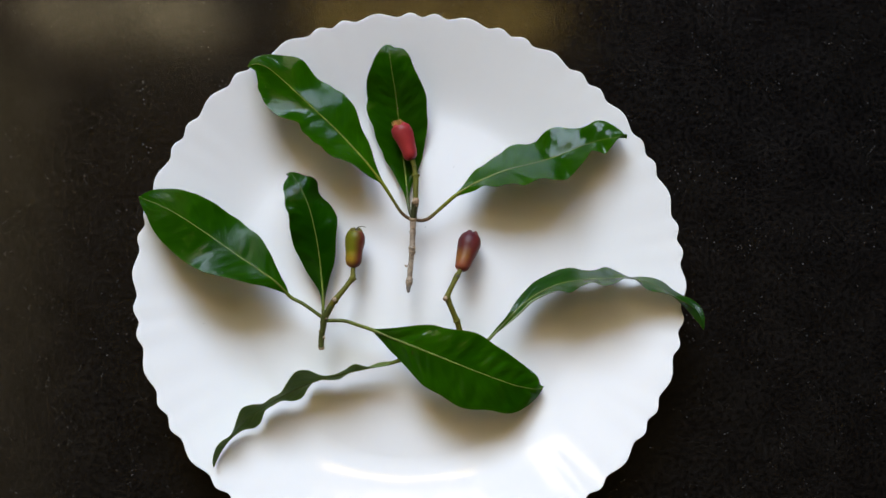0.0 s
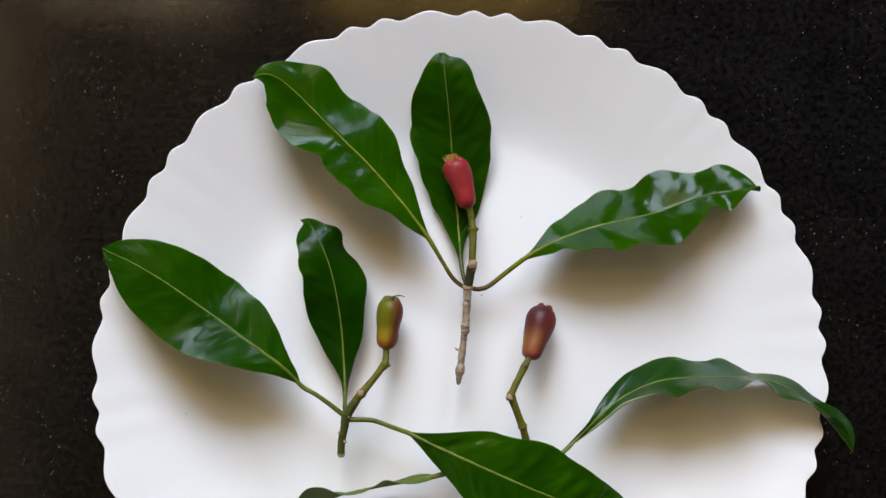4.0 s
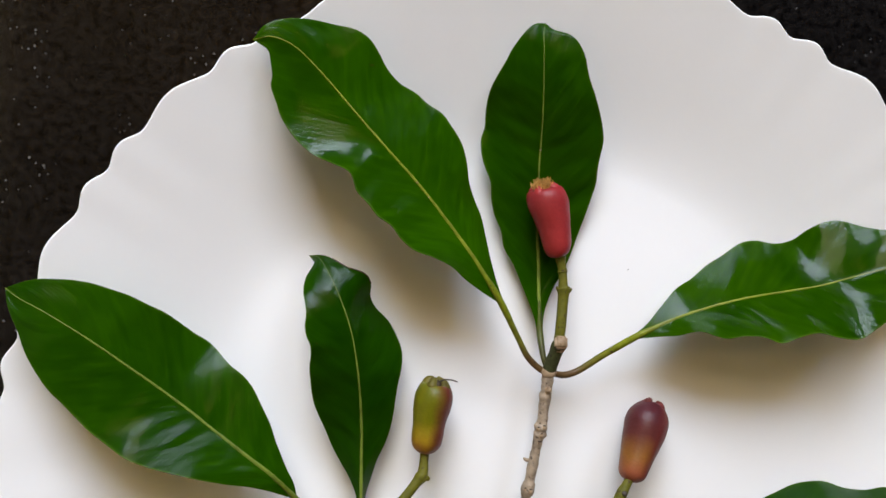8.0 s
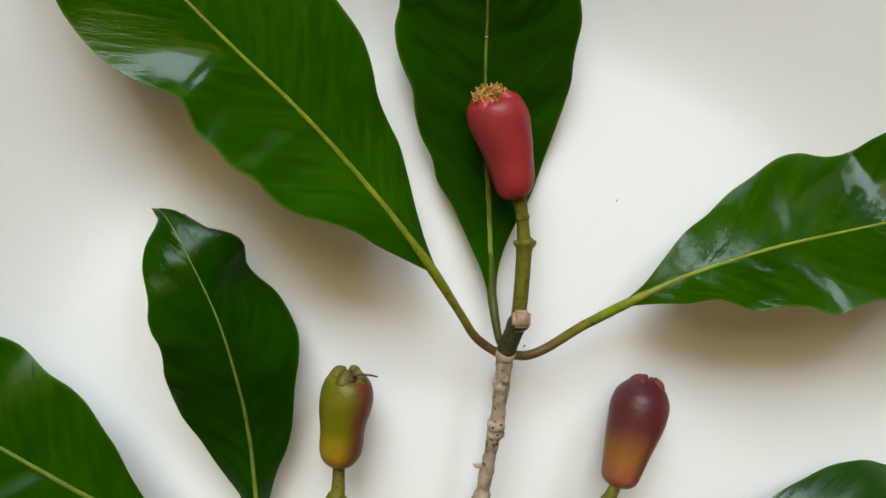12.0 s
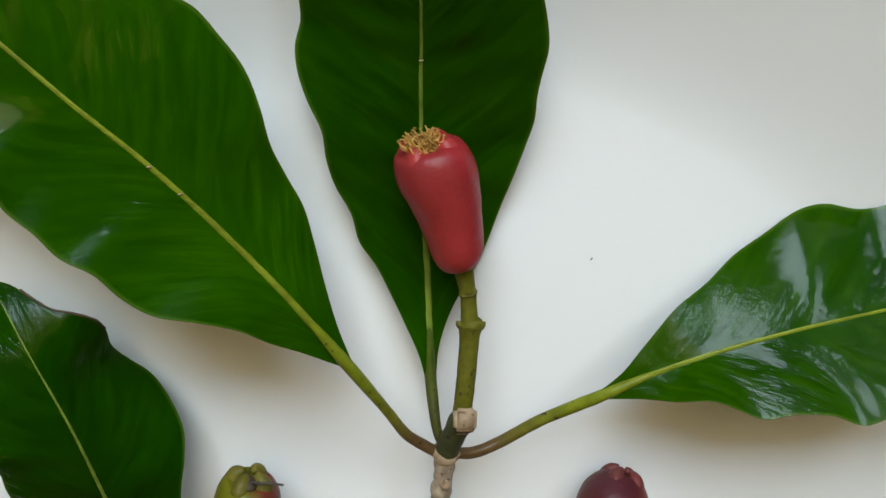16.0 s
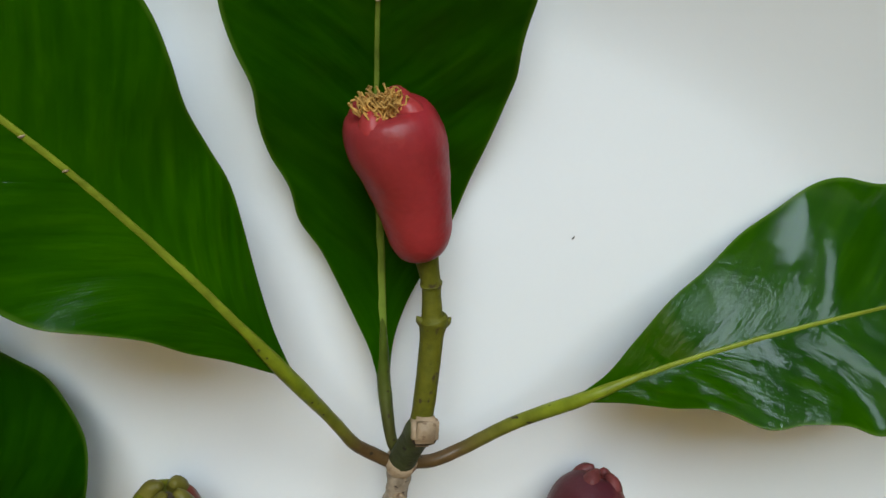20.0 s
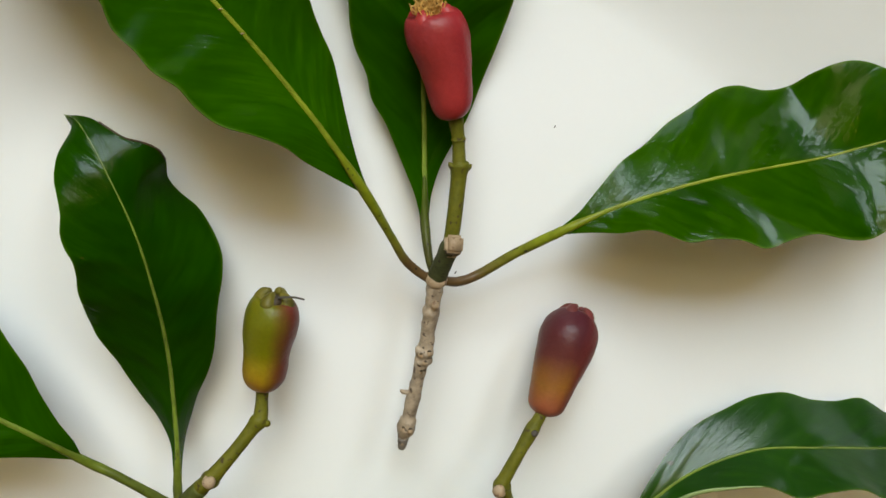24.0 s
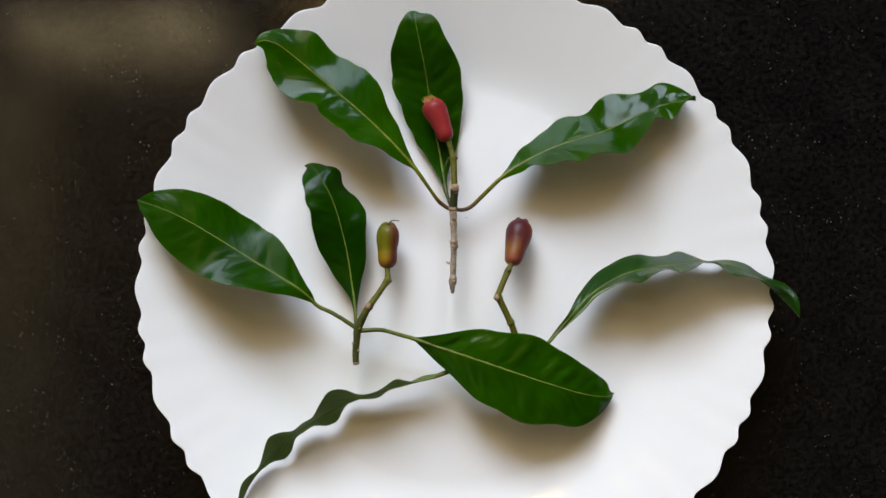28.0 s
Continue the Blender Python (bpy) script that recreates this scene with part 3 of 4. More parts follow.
# ---------------------------------------------------------------- leaves
# From the base of the blade to its tip, in millimetres: stations of the midrib, and the width and the rise
# of the blade on either side of it. The stations stand closer towards the tip.
LEAF_TL = dict(
    rib=[(-13.1, 51.8, 22.7), (-19.6, 60.1, 23.7), (-26.0, 67.4, 24.0), (-32.1, 74.0, 24.5), (-38.1, 80.0, 25.2), (-44.4, 85.7, 26.0), (-50.9, 91.7, 26.2), (-57.4, 97.9, 26.2), (-63.5, 103.5, 26.7), (-69.1, 107.7, 27.5), (-74.3, 109.1, 28.1), (-78.4, 107.8, 28.2)],
    left=[(0.7, 0.0), (2.9, 0.9), (4.6, 2.6), (5.5, 4.8), (7.6, 6.5), (10.3, 7.5), (11.2, 7.6), (11.1, 7.3), (12.1, 7.0), (11.9, 6.7), (11.9, 6.2), (10.2, 5.3), (11.9, 4.1), (14.0, 2.9), (14.8, 1.9), (14.7, 1.3), (13.9, 1.1), (12.3, 0.8), (10.9, 0.4), (9.1, -0.1), (7.1, -0.4), (4.7, -0.5), (2.2, -0.3), (-0.0, -0.0)],
    right=[(0.7, -0.0), (1.9, -1.4), (3.6, -3.5), (5.7, -5.3), (7.7, -6.0), (8.8, -6.0), (10.3, -5.5), (12.8, -5.1), (14.7, -4.9), (15.5, -5.0), (15.9, -5.4), (14.8, -5.8), (14.2, -5.6), (12.8, -4.7), (12.6, -3.5), (13.5, -2.6), (13.9, -2.1), (12.4, -2.0), (9.6, -1.9), (7.1, -1.6), (5.1, -1.0), (3.4, -0.5), (1.7, -0.1), (0.0, 0.0)],
)
LEAF_T = dict(
    rib=[(-0.5, 43.4, 13.0), (-1.5, 52.7, 10.3), (-2.5, 61.9, 8.9), (-3.8, 70.9, 8.9), (-4.8, 79.5, 9.8), (-5.6, 87.5, 11.3), (-6.3, 94.8, 14.0), (-7.3, 101.7, 17.2), (-8.4, 108.4, 19.7), (-9.3, 114.5, 20.6), (-9.8, 119.1, 19.9), (-9.4, 121.1, 18.9)],
    left=[(0.7, -0.0), (1.7, 1.0), (3.4, 1.5), (5.2, 1.8), (7.0, 1.8), (9.2, 1.9), (9.9, 2.2), (11.7, 2.9), (12.6, 3.6), (12.9, 3.8), (14.4, 3.0), (15.4, 1.5), (15.5, -0.1), (14.6, -1.3), (14.4, -1.7), (14.0, -1.6), (13.1, -1.2), (11.3, -0.7), (9.3, -0.2), (7.7, 0.2), (5.8, 0.4), (3.8, 0.3), (1.8, 0.3), (0.0, 0.0)],
    right=[(0.7, -0.0), (1.4, -0.5), (3.1, -0.7), (5.5, -0.6), (8.0, -0.3), (9.9, 0.0), (11.4, 0.5), (12.6, 1.2), (13.8, 2.0), (14.6, 2.9), (14.6, 3.6), (14.9, 4.0), (15.2, 4.2), (14.6, 4.0), (13.6, 3.5), (12.5, 2.8), (11.4, 1.9), (10.7, 1.1), (10.2, 0.7), (9.2, 0.4), (7.6, 0.4), (5.2, 0.4), (2.6, 0.2), (0.0, 0.0)],
)
LEAF_R = dict(
    rib=[(23.3, 45.6, 19.2), (31.6, 50.7, 20.1), (41.2, 55.2, 20.6), (50.7, 58.6, 20.6), (60.3, 61.0, 19.9), (69.8, 63.6, 19.6), (78.6, 67.0, 19.9), (86.7, 70.2, 21.4), (93.9, 72.2, 24.1), (100.1, 73.0, 27.1), (105.0, 73.0, 28.8), (106.7, 72.6, 28.7)],
    left=[(0.7, -0.0), (1.8, -0.9), (3.8, -2.7), (6.3, -4.5), (7.1, -6.8), (8.8, -9.2), (10.2, -10.6), (12.5, -11.3), (12.6, -11.2), (11.2, -10.2), (11.6, -9.0), (13.7, -7.4), (14.7, -6.1), (13.9, -5.4), (11.2, -4.9), (9.4, -4.5), (9.4, -4.2), (10.5, -4.2), (9.8, -4.6), (7.7, -4.5), (5.0, -3.2), (2.4, -1.7), (0.6, -0.6), (0.0, 0.0)],
    right=[(0.7, 0.0), (2.0, 1.4), (3.3, 3.2), (3.4, 5.8), (6.4, 8.2), (7.0, 8.7), (8.2, 9.0), (10.3, 10.2), (9.4, 10.9), (9.1, 11.0), (11.2, 10.6), (12.9, 10.1), (11.4, 10.3), (9.1, 10.3), (6.9, 9.2), (4.5, 7.3), (5.7, 5.5), (7.3, 4.2), (5.4, 3.4), (2.4, 2.9), (-0.2, 2.4), (-1.5, 1.9), (-1.4, 1.2), (0.0, -0.0)],
)
LEAF_L = dict(
    rib=[(-57.6, -4.8, 21.8), (-64.5, 2.6, 25.4), (-72.2, 8.3, 26.5), (-79.9, 13.5, 26.4), (-87.2, 18.7, 26.7), (-94.1, 23.7, 28.1), (-100.8, 28.5, 29.9), (-107.6, 33.2, 31.4), (-114.4, 37.2, 32.1), (-121.0, 40.4, 31.7), (-126.7, 42.5, 30.5), (-130.5, 44.1, 28.6)],
    left=[(0.7, -0.0), (-1.8, -1.1), (-3.3, -2.0), (-5.7, -2.9), (-8.5, -3.6), (-10.8, -4.1), (-12.7, -4.5), (-13.6, -5.1), (-13.4, -6.2), (-13.6, -7.6), (-13.8, -8.6), (-13.5, -8.6), (-13.7, -7.7), (-14.0, -6.0), (-13.6, -4.4), (-13.1, -3.4), (-12.1, -2.8), (-11.1, -2.2), (-9.5, -1.5), (-7.7, -1.0), (-6.0, -0.7), (-4.2, -0.4), (-2.2, -0.2), (-0.0, -0.0)],
    right=[(0.7, 0.0), (-1.6, 0.5), (-3.6, 1.2), (-5.3, 2.5), (-7.2, 4.4), (-8.6, 6.3), (-10.1, 8.2), (-11.9, 9.5), (-13.7, 9.7), (-15.0, 8.6), (-15.9, 6.9), (-16.4, 5.1), (-16.5, 3.5), (-16.3, 2.3), (-15.8, 1.6), (-15.1, 1.2), (-14.1, 1.1), (-12.7, 1.1), (-10.8, 1.0), (-8.5, 0.9), (-6.0, 0.8), (-3.7, 0.6), (-1.8, 0.4), (-0.0, 0.0)],
)
LEAF_2 = dict(
    rib=[(-42.0, -12.4, 19.4), (-42.6, -3.1, 17.4), (-43.4, 5.9, 16.8), (-44.2, 14.7, 17.5), (-45.3, 23.0, 19.1), (-46.7, 30.6, 20.8), (-48.5, 37.9, 21.8), (-50.9, 44.4, 21.7), (-53.8, 50.0, 20.5), (-56.7, 54.4, 18.1), (-59.5, 57.1, 15.1), (-62.1, 57.0, 11.9)],
    left=[(0.7, -0.0), (0.8, -0.1), (1.3, -0.8), (3.2, -1.8), (5.7, -2.4), (7.9, -2.6), (9.4, -2.2), (10.8, -1.6), (11.9, -1.1), (12.2, -0.5), (12.0, 0.1), (11.8, 0.7), (10.9, 1.4), (10.3, 2.0), (10.6, 2.3), (10.2, 2.3), (8.9, 2.0), (8.2, 1.6), (7.7, 1.3), (6.7, 1.1), (5.0, 0.8), (3.0, 0.6), (1.4, 0.3), (0.0, -0.0)],
    right=[(0.7, -0.0), (0.7, -1.8), (1.3, -2.7), (2.6, -2.9), (4.0, -2.8), (5.9, -2.6), (7.3, -2.5), (8.2, -2.4), (8.9, -2.5), (9.8, -3.1), (11.0, -4.3), (11.5, -6.1), (10.6, -8.3), (9.1, -9.9), (7.0, -10.0), (6.6, -8.2), (8.1, -5.4), (7.7, -3.0), (4.8, -1.9), (3.1, -1.6), (1.9, -1.4), (0.6, -0.9), (-0.0, -0.4), (-0.0, 0.0)],
)
LEAF_B = dict(
    rib=[(-17.2, -21.1, 20.6), (-6.4, -25.2, 23.7), (4.0, -29.1, 25.9), (14.0, -33.0, 26.9), (23.6, -36.9, 26.7), (32.7, -40.6, 25.6), (41.2, -43.9, 23.7), (49.0, -47.0, 21.1), (55.8, -49.2, 18.2), (61.6, -50.5, 15.3), (65.9, -50.8, 12.5), (67.9, -49.9, 10.3)],
    left=[(0.7, 0.0), (3.3, 1.4), (6.0, 1.5), (8.8, 0.8), (11.4, 0.0), (13.2, -0.5), (13.9, -0.8), (15.1, -0.9), (16.5, -1.0), (17.3, -1.2), (17.0, -1.4), (15.8, -1.8), (14.8, -2.2), (13.9, -2.7), (12.9, -3.2), (11.9, -3.6), (10.9, -3.8), (9.8, -3.8), (8.6, -3.5), (7.4, -2.9), (6.0, -2.2), (3.7, -1.5), (1.4, -0.7), (0.0, -0.0)],
    right=[(0.7, 0.0), (3.4, -2.1), (6.2, -2.8), (8.5, -2.4), (10.9, -1.7), (13.5, -1.1), (15.7, -0.6), (16.6, -0.5), (17.0, -0.3), (18.0, -0.2), (18.8, 0.1), (18.6, 0.4), (17.5, 0.8), (16.1, 1.2), (15.1, 1.4), (14.7, 1.5), (14.0, 1.4), (12.3, 0.9), (9.8, 0.2), (7.1, -0.3), (4.3, -0.7), (1.7, -0.7), (0.2, -0.4), (-0.0, -0.0)],
)
LEAF_FR = dict(
    rib=[(38.8, -25.9, 22.6), (49.5, -14.8, 22.7), (60.8, -5.3, 21.1), (73.1, 1.1, 21.6), (85.0, 3.5, 23.7), (96.2, 4.2, 24.4), (107.2, 4.4, 24.6), (117.9, 2.3, 25.5), (127.1, -2.9, 27.4), (134.1, -9.6, 29.7), (139.1, -15.9, 31.4), (142.5, -20.4, 31.6)],
    left=[(0.5, 0.4), (1.0, 1.2), (1.4, 0.6), (3.1, -1.8), (4.4, -4.5), (5.8, -6.4), (6.1, -7.8), (6.8, -9.9), (6.6, -11.4), (4.7, -11.2), (4.6, -10.8), (5.8, -10.1), (3.3, -8.8), (1.1, -7.5), (2.1, -6.8), (3.4, -6.5), (3.9, -5.7), (3.3, -5.1), (4.3, -4.7), (6.0, -3.5), (6.1, -1.9), (4.8, -0.9), (2.6, -0.3), (0.0, 0.0)],
    right=[(0.6, -0.8), (1.2, -0.8), (1.8, 0.1), (1.8, 1.7), (1.1, 4.3), (1.6, 6.6), (2.3, 8.2), (4.7, 10.2), (2.6, 11.0), (1.4, 11.4), (3.1, 12.4), (2.2, 12.5), (-0.1, 11.2), (0.3, 9.1), (3.5, 6.9), (3.7, 5.5), (1.9, 4.7), (0.4, 4.0), (-0.8, 3.3), (-2.3, 2.6), (-2.8, 1.8), (-2.1, 1.0), (-1.0, 0.4), (0.0, -0.0)],
)
LEAF_BL = dict(
    rib=[(-9.2, -37.4, 18.7), (-20.3, -39.8, 18.4), (-31.4, -42.2, 18.4), (-42.3, -45.0, 18.5), (-52.7, -48.8, 18.8), (-62.3, -53.4, 19.2), (-71.1, -58.6, 19.7), (-78.9, -64.5, 20.3), (-85.2, -70.8, 20.9), (-89.7, -77.2, 21.7), (-92.7, -83.1, 23.0), (-94.1, -87.2, 24.5)],
    left=[(0.5, 2.4), (0.4, 4.2), (-1.2, 6.2), (-3.7, 7.7), (-2.0, 8.5), (-1.1, 9.1), (-2.3, 9.5), (-6.8, 9.9), (-8.1, 10.1), (-5.2, 10.1), (-2.0, 9.8), (-2.0, 9.4), (-1.6, 8.9), (-4.2, 8.2), (-5.5, 7.8), (-3.1, 7.8), (-0.7, 7.7), (-0.0, 7.3), (-1.6, 6.8), (-2.3, 6.2), (-1.8, 5.6), (-1.1, 4.7), (-0.5, 2.9), (0.0, 0.0)],
    right=[(0.7, -2.1), (1.1, -3.2), (0.1, -4.6), (-0.8, -5.7), (-1.2, -6.5), (-3.0, -7.3), (-2.1, -8.0), (-0.4, -8.7), (-2.1, -8.9), (-5.6, -8.8), (-5.3, -8.6), (-2.5, -8.3), (-2.2, -7.9), (-2.2, -7.3), (-5.2, -6.5), (-5.6, -5.7), (-2.8, -5.0), (-1.4, -4.3), (-0.5, -3.5), (-0.1, -2.9), (0.3, -2.4), (0.6, -1.9), (0.5, -1.1), (0.0, -0.0)],
)


def leaf_sheet(shape, nu=120, nv=12, seed=1, curl=(0.0, 0.0), rib=1.0, swell=0.5):
    """Blade of a leaf as a thin closed sheet. Returns its geometry and the midrib's line on its upper face."""
    mid = spline(shape["rib"], nu, 1.35)
    lw, rw = spline(shape["left"], nu, 1.35), spline(shape["right"], nu, 1.35)
    d = np.gradient(mid, axis=0)
    side = np.stack([-d[:, 1], d[:, 0], np.zeros(nu)], 1)
    side /= np.linalg.norm(side, axis=1)[:, None] + 1e-9
    up = np.array([0, 0, 1.0])
    left = mid + side * lw[:, :1] + up * lw[:, 1:]
    right = mid - side * rw[:, :1] + up * rw[:, 1:]
    grid = np.empty((nu, 2 * nv + 1, 3))
    uv = np.empty((nu, 2 * nv + 1, 2))
    for j in range(-nv, nv + 1):
        w = abs(j) / nv
        e = left if j < 0 else right
        wide = np.linalg.norm(e - mid, axis=1)
        p = mid * (1 - w) + e * w
        sag = 4 * w * (1 - w) * (curl[0] if j < 0 else curl[1]) * wide
        wave = np.array([noise.noise(Vector((k * 0.10, seed * 7.3 + (3.1 if j < 0 else 0), w * 1.2))) for k in range(nu)])
        quilt = np.array([noise.noise(Vector((k * 0.20 - w * 2.2, seed * 3.7 + (5.7 if j < 0 else 0), w * 0.9))) for k in range(nu)])
        p[:, 2] += sag + wave * 0.06 * wide * w + quilt * swell * math.sin(math.pi * min(1.0, w * 1.15)) * np.minimum(1, wide / 6)
        grid[:, j + nv] = p
        uv[:, j + nv, 0] = np.linspace(0, 1, nu)
        uv[:, j + nv, 1] = 0.5 + 0.5 * j / nv
    gu, gv = np.gradient(grid, axis=0), np.gradient(grid, axis=1)
    nor = np.cross(gv, gu)
    nor /= np.linalg.norm(nor, axis=2)[:, :, None] + 1e-9
    if nor[:, :, 2].mean() < 0:
        nor = -nor
    w = 2 * nv + 1
    thick = (0.05 + 0.13 * np.sqrt(1 - (np.abs(np.arange(w) - nv) / nv) ** 4))[None, :, None]
    top, low = grid + nor * thick, grid - nor * thick
    verts = np.concatenate([top.reshape(-1, 3), low.reshape(-1, 3)]) * 0.001
    uvs = np.concatenate([uv.reshape(-1, 2)] * 2)
    faces, off = [], nu * w
    for i in range(nu - 1):
        for j in range(w - 1):
            a, b, q, e = i * w + j, i * w + j + 1, (i + 1) * w + j + 1, (i + 1) * w + j
            faces += [(a, b, q, e), (off + a, off + e, off + q, off + b)]
    edge = [i * w for i in range(nu)] + [(nu - 1) * w + j for j in range(1, w)] + [i * w + w - 1 for i in range(nu - 2, -1, -1)] + [j for j in range(w - 2, 0, -1)]
    # the margin has vertices of its own, so that its shading stays apart from the faces
    rim, flat = len(verts), np.concatenate([top.reshape(-1, 3), low.reshape(-1, 3)]) * 0.001
    pick = [i for i in edge] + [off + i for i in edge]
    verts = np.concatenate([verts, flat[pick]])
    uvs = np.concatenate([uvs, uvs[pick]])
    k = len(edge)
    for i in range(k):
        i2 = (i + 1) % k
        faces.append((rim + i, rim + k + i, rim + k + i2, rim + i2))
    line = np.concatenate([grid[:, nv] + nor[:, nv] * 0.12, rib * (0.12 + 0.44 * (1 - np.linspace(0, 1, nu)) ** 1.2)[:, None]], 1)
    return (verts.tolist(), faces, uvs), line


def add_leaf(sprig, base, rows, petiole, mat, label, pet_mat, seed, curl=(0.0, 0.0), torn=None, rib=1.0, scabs=(), swell=0.5, rolled=None):
    geo, line = leaf_sheet(rows, seed=seed, curl=curl, rib=rib, swell=swell)
    blade = part("leaf", geo, mat, sprig, label, base)
    part("midrib", tube(line.tolist(), 120, 10, 0.12, seed, 0.5), M_RIB if mat in (M_LEAF, M_LEAF_SOFT) else M_RIB_DARK, blade, "pale yellow-green midrib", base)
    for k, size in scabs:
        x, y, z, r = line[k]
        part("scab", tube([(x - size, y - size * 0.4, z + 0.1, 0.1), (x - size * 0.3, y, z + 0.2, size * 0.5), (x + size * 0.4, y + size * 0.2, z + 0.2, size * 0.4), (x + size, y + size * 0.3, z + 0.1, 0.1)], 12, 10, 0.4, k), M_SCAR, blade, "tiny tan scab on the midrib", base)
    if torn:
        edge = [[c * 1000 for c in geo[0][i * 25 + 24]] + [0.17] for i in range(torn[0], torn[1], 3)]
        part("torn_margin", tube(edge, 40, 8, 0.7, seed), M_TORN, blade, "dry brown torn margin", base)
    if rolled:
        edge = [[c * 1000 for c in geo[0][i * 25 + 24]] + [0.12 + 0.42 * math.sin(math.pi * (i - rolled[0]) / (rolled[1] - rolled[0]))] for i in range(rolled[0], rolled[1], 3)]
        part("rolled_margin", tube(edge, 50, 10, 0.25, seed, 0.6), M_RIB_PALE, blade, "pale rolled-up margin", base)
    if petiole:
        first = line[0]
        pts = [*petiole, (first[0], first[1], first[2], 0.88), (line[9][0], line[9][1], line[9][2] - 0.1, 0.6), (line[16][0], line[16][1], line[16][2] - 0.35, 0.2)]
        part("petiole", tube(pts, 40, 12, 0.08, seed), pet_mat, blade, "", base)
    return blade


def fruit_geo(base, tip, prof, bend=0.0, m=44, sides=28, seed=1):
    """A clove fruit: rows of (share of length, radius in mm) turned round the line from base to tip, in millimetres."""
    b, t = Vector(base) * 0.001, Vector(tip) * 0.001
    ax = (t - b)
    s = ax.cross(Vector((0, 0, 1))).normalized()
    up = s.cross(ax).normalized()
    c = spline(prof, m)
    verts, faces, uvs = [], [], []
    for k in range(m):
        u, r = c[k, 0], max(c[k, 1], 0.02) * 0.001
        mid = b + ax * u + s * (bend * 0.001 * math.sin(math.pi * min(max(u, 0), 1)))
        for j in range(sides):
            a = 2 * math.pi * j / sides
            q = r * (1 + 0.05 * noise.noise(Vector((u * 3, math.cos(a) + seed * 5, math.sin(a)))) + 0.02 * noise.noise(Vector((u * 9, 3 * math.cos(a) + seed, 3 * math.sin(a)))))
            verts.append(mid + s * (math.cos(a) * q) + up * (math.sin(a) * q))
            uvs.append((u, 0.5 + 0.5 * math.cos(a)))
    for k in range(m - 1):
        for j in range(sides):
            j2 = (j + 1) % sides
            faces.append((k * sides + j, k * sides + j2, (k + 1) * sides + j2, (k + 1) * sides + j))
    verts += [b + ax * c[0, 0], b + ax * c[-1, 0]]
    uvs += [(0, 0.5), (1, 0.5)]
    for j in range(sides):
        j2 = (j + 1) % sides
        faces.append((len(verts) - 2, j2, j))
        faces.append((len(verts) - 1, (m - 1) * sides + j, (m - 1) * sides + j2))
    return verts, faces, uvs


def sepal_geo(base, tip, u0, radius, angle, size, lean):
    """One fleshy lobe of the calyx that folds over the fruit's end."""
    b, t = Vector(base) * 0.001, Vector(tip) * 0.001
    ax = (t - b)
    n1 = ax.normalized()
    s = n1.cross(Vector((0, 0, 1))).normalized()
    up = s.cross(n1).normalized()
    out = s * math.cos(angle) + up * math.sin(angle)
    p0 = b + ax * u0 + out * radius * 0.001
    p1 = p0 + (n1 * size * 0.55 - out * size * lean * 0.35) * 0.001
    p2 = p0 + (n1 * size * 0.8 - out * size * lean * 0.85) * 0.001
    rows = [(*(p0 * 1000), size * 0.3), (*((p0 + (p1 - p0) * 0.4) * 1000), size * 0.44), (*(p1 * 1000), size * 0.34), (*(p2 * 1000), size * 0.14)]
    return tube(rows, 14, 12, 0.1, int(angle * 10), 1.0)


def sprig_at(base, label):
    e = new("clove_sprig")
    e.location = base
    return tagged(e, label, "clove sprig", "clove sprigs on the plate")


# sprig with three spread leaves and a ripe red fruit
B1 = (0.001, 0.0, 0.012)
s1 = sprig_at(B1, "clove sprig with three glossy leaves and a ripe red fruit")
node1 = (2.2, 34.0, 17.7)
part("twig", tube([(0.0, -1.4, 18.6, 0.8), (0.05, 0.4, 18.5, 1.15), (0.3, 2.4, 18.5, 1.75), (0.5, 4.0, 18.5, 1.6), (0.6, 5.2, 18.5, 1.3), (0.9, 9, 18.5, 1.35), (1.2, 12.5, 18.5, 1.25), (1.5, 16.2, 18.5, 1.3), (1.7, 17.6, 18.5, 1.75), (1.75, 18.6, 18.5, 1.5), (1.8, 19.6, 18.5, 1.8), (1.9, 21.0, 18.4, 1.4), (2.0, 25.5, 18.2, 1.35), (2.1, 27.6, 18.1, 1.6), (2.15, 29.5, 18.0, 1.4), node1 + (1.65,)], 150, 22, 0.20, 3), M_TWIG, s1, "pale grey-brown woody twig with bud scars", B1)
part("broken_tip", tube([(-0.1, -2.6, 18.6, 0.45), (-0.05, -2.2, 18.6, 0.75), (0.0, -1.2, 18.6, 0.95), (0.05, 0.2, 18.5, 1.18)], 20, 16, 0.3, 5), M_TIP, s1, "grey weathered broken tip of the twig", B1)
for x, y, z, r in ((0.9, 2.6, 19.9, 0.75), (-0.5, 2.9, 19.7, 0.6), (1.9, 17.7, 19.9, 0.6), (2.4, 19.7, 19.7, 0.7), (0.9, 19.3, 19.8, 0.55), (1.4, 15.6, 19.7, 0.5)):
    part("bud_scar", tube([(x - 0.15, y - r, z - 0.2, r * 0.3), (x, y - r * 0.3, z, r * 0.8), (x, y + r * 0.4, z + 0.1, r * 0.7), (x + 0.1, y + r, z - 0.2, r * 0.2)], 14, 12, 0.3, int(y)), M_SCAR, s1, "raised tan bud scar", B1)
    part("scar_pit", tube([(x - r * 0.5, y + r * 0.7, z + 0.3, 0.08), (x, y + r * 0.95, z + 0.35, 0.22), (x + r * 0.5, y + r * 0.7, z + 0.3, 0.08)], 10, 8, 0.2, 4), M_PIT, s1, "dark crease over a bud scar", B1)
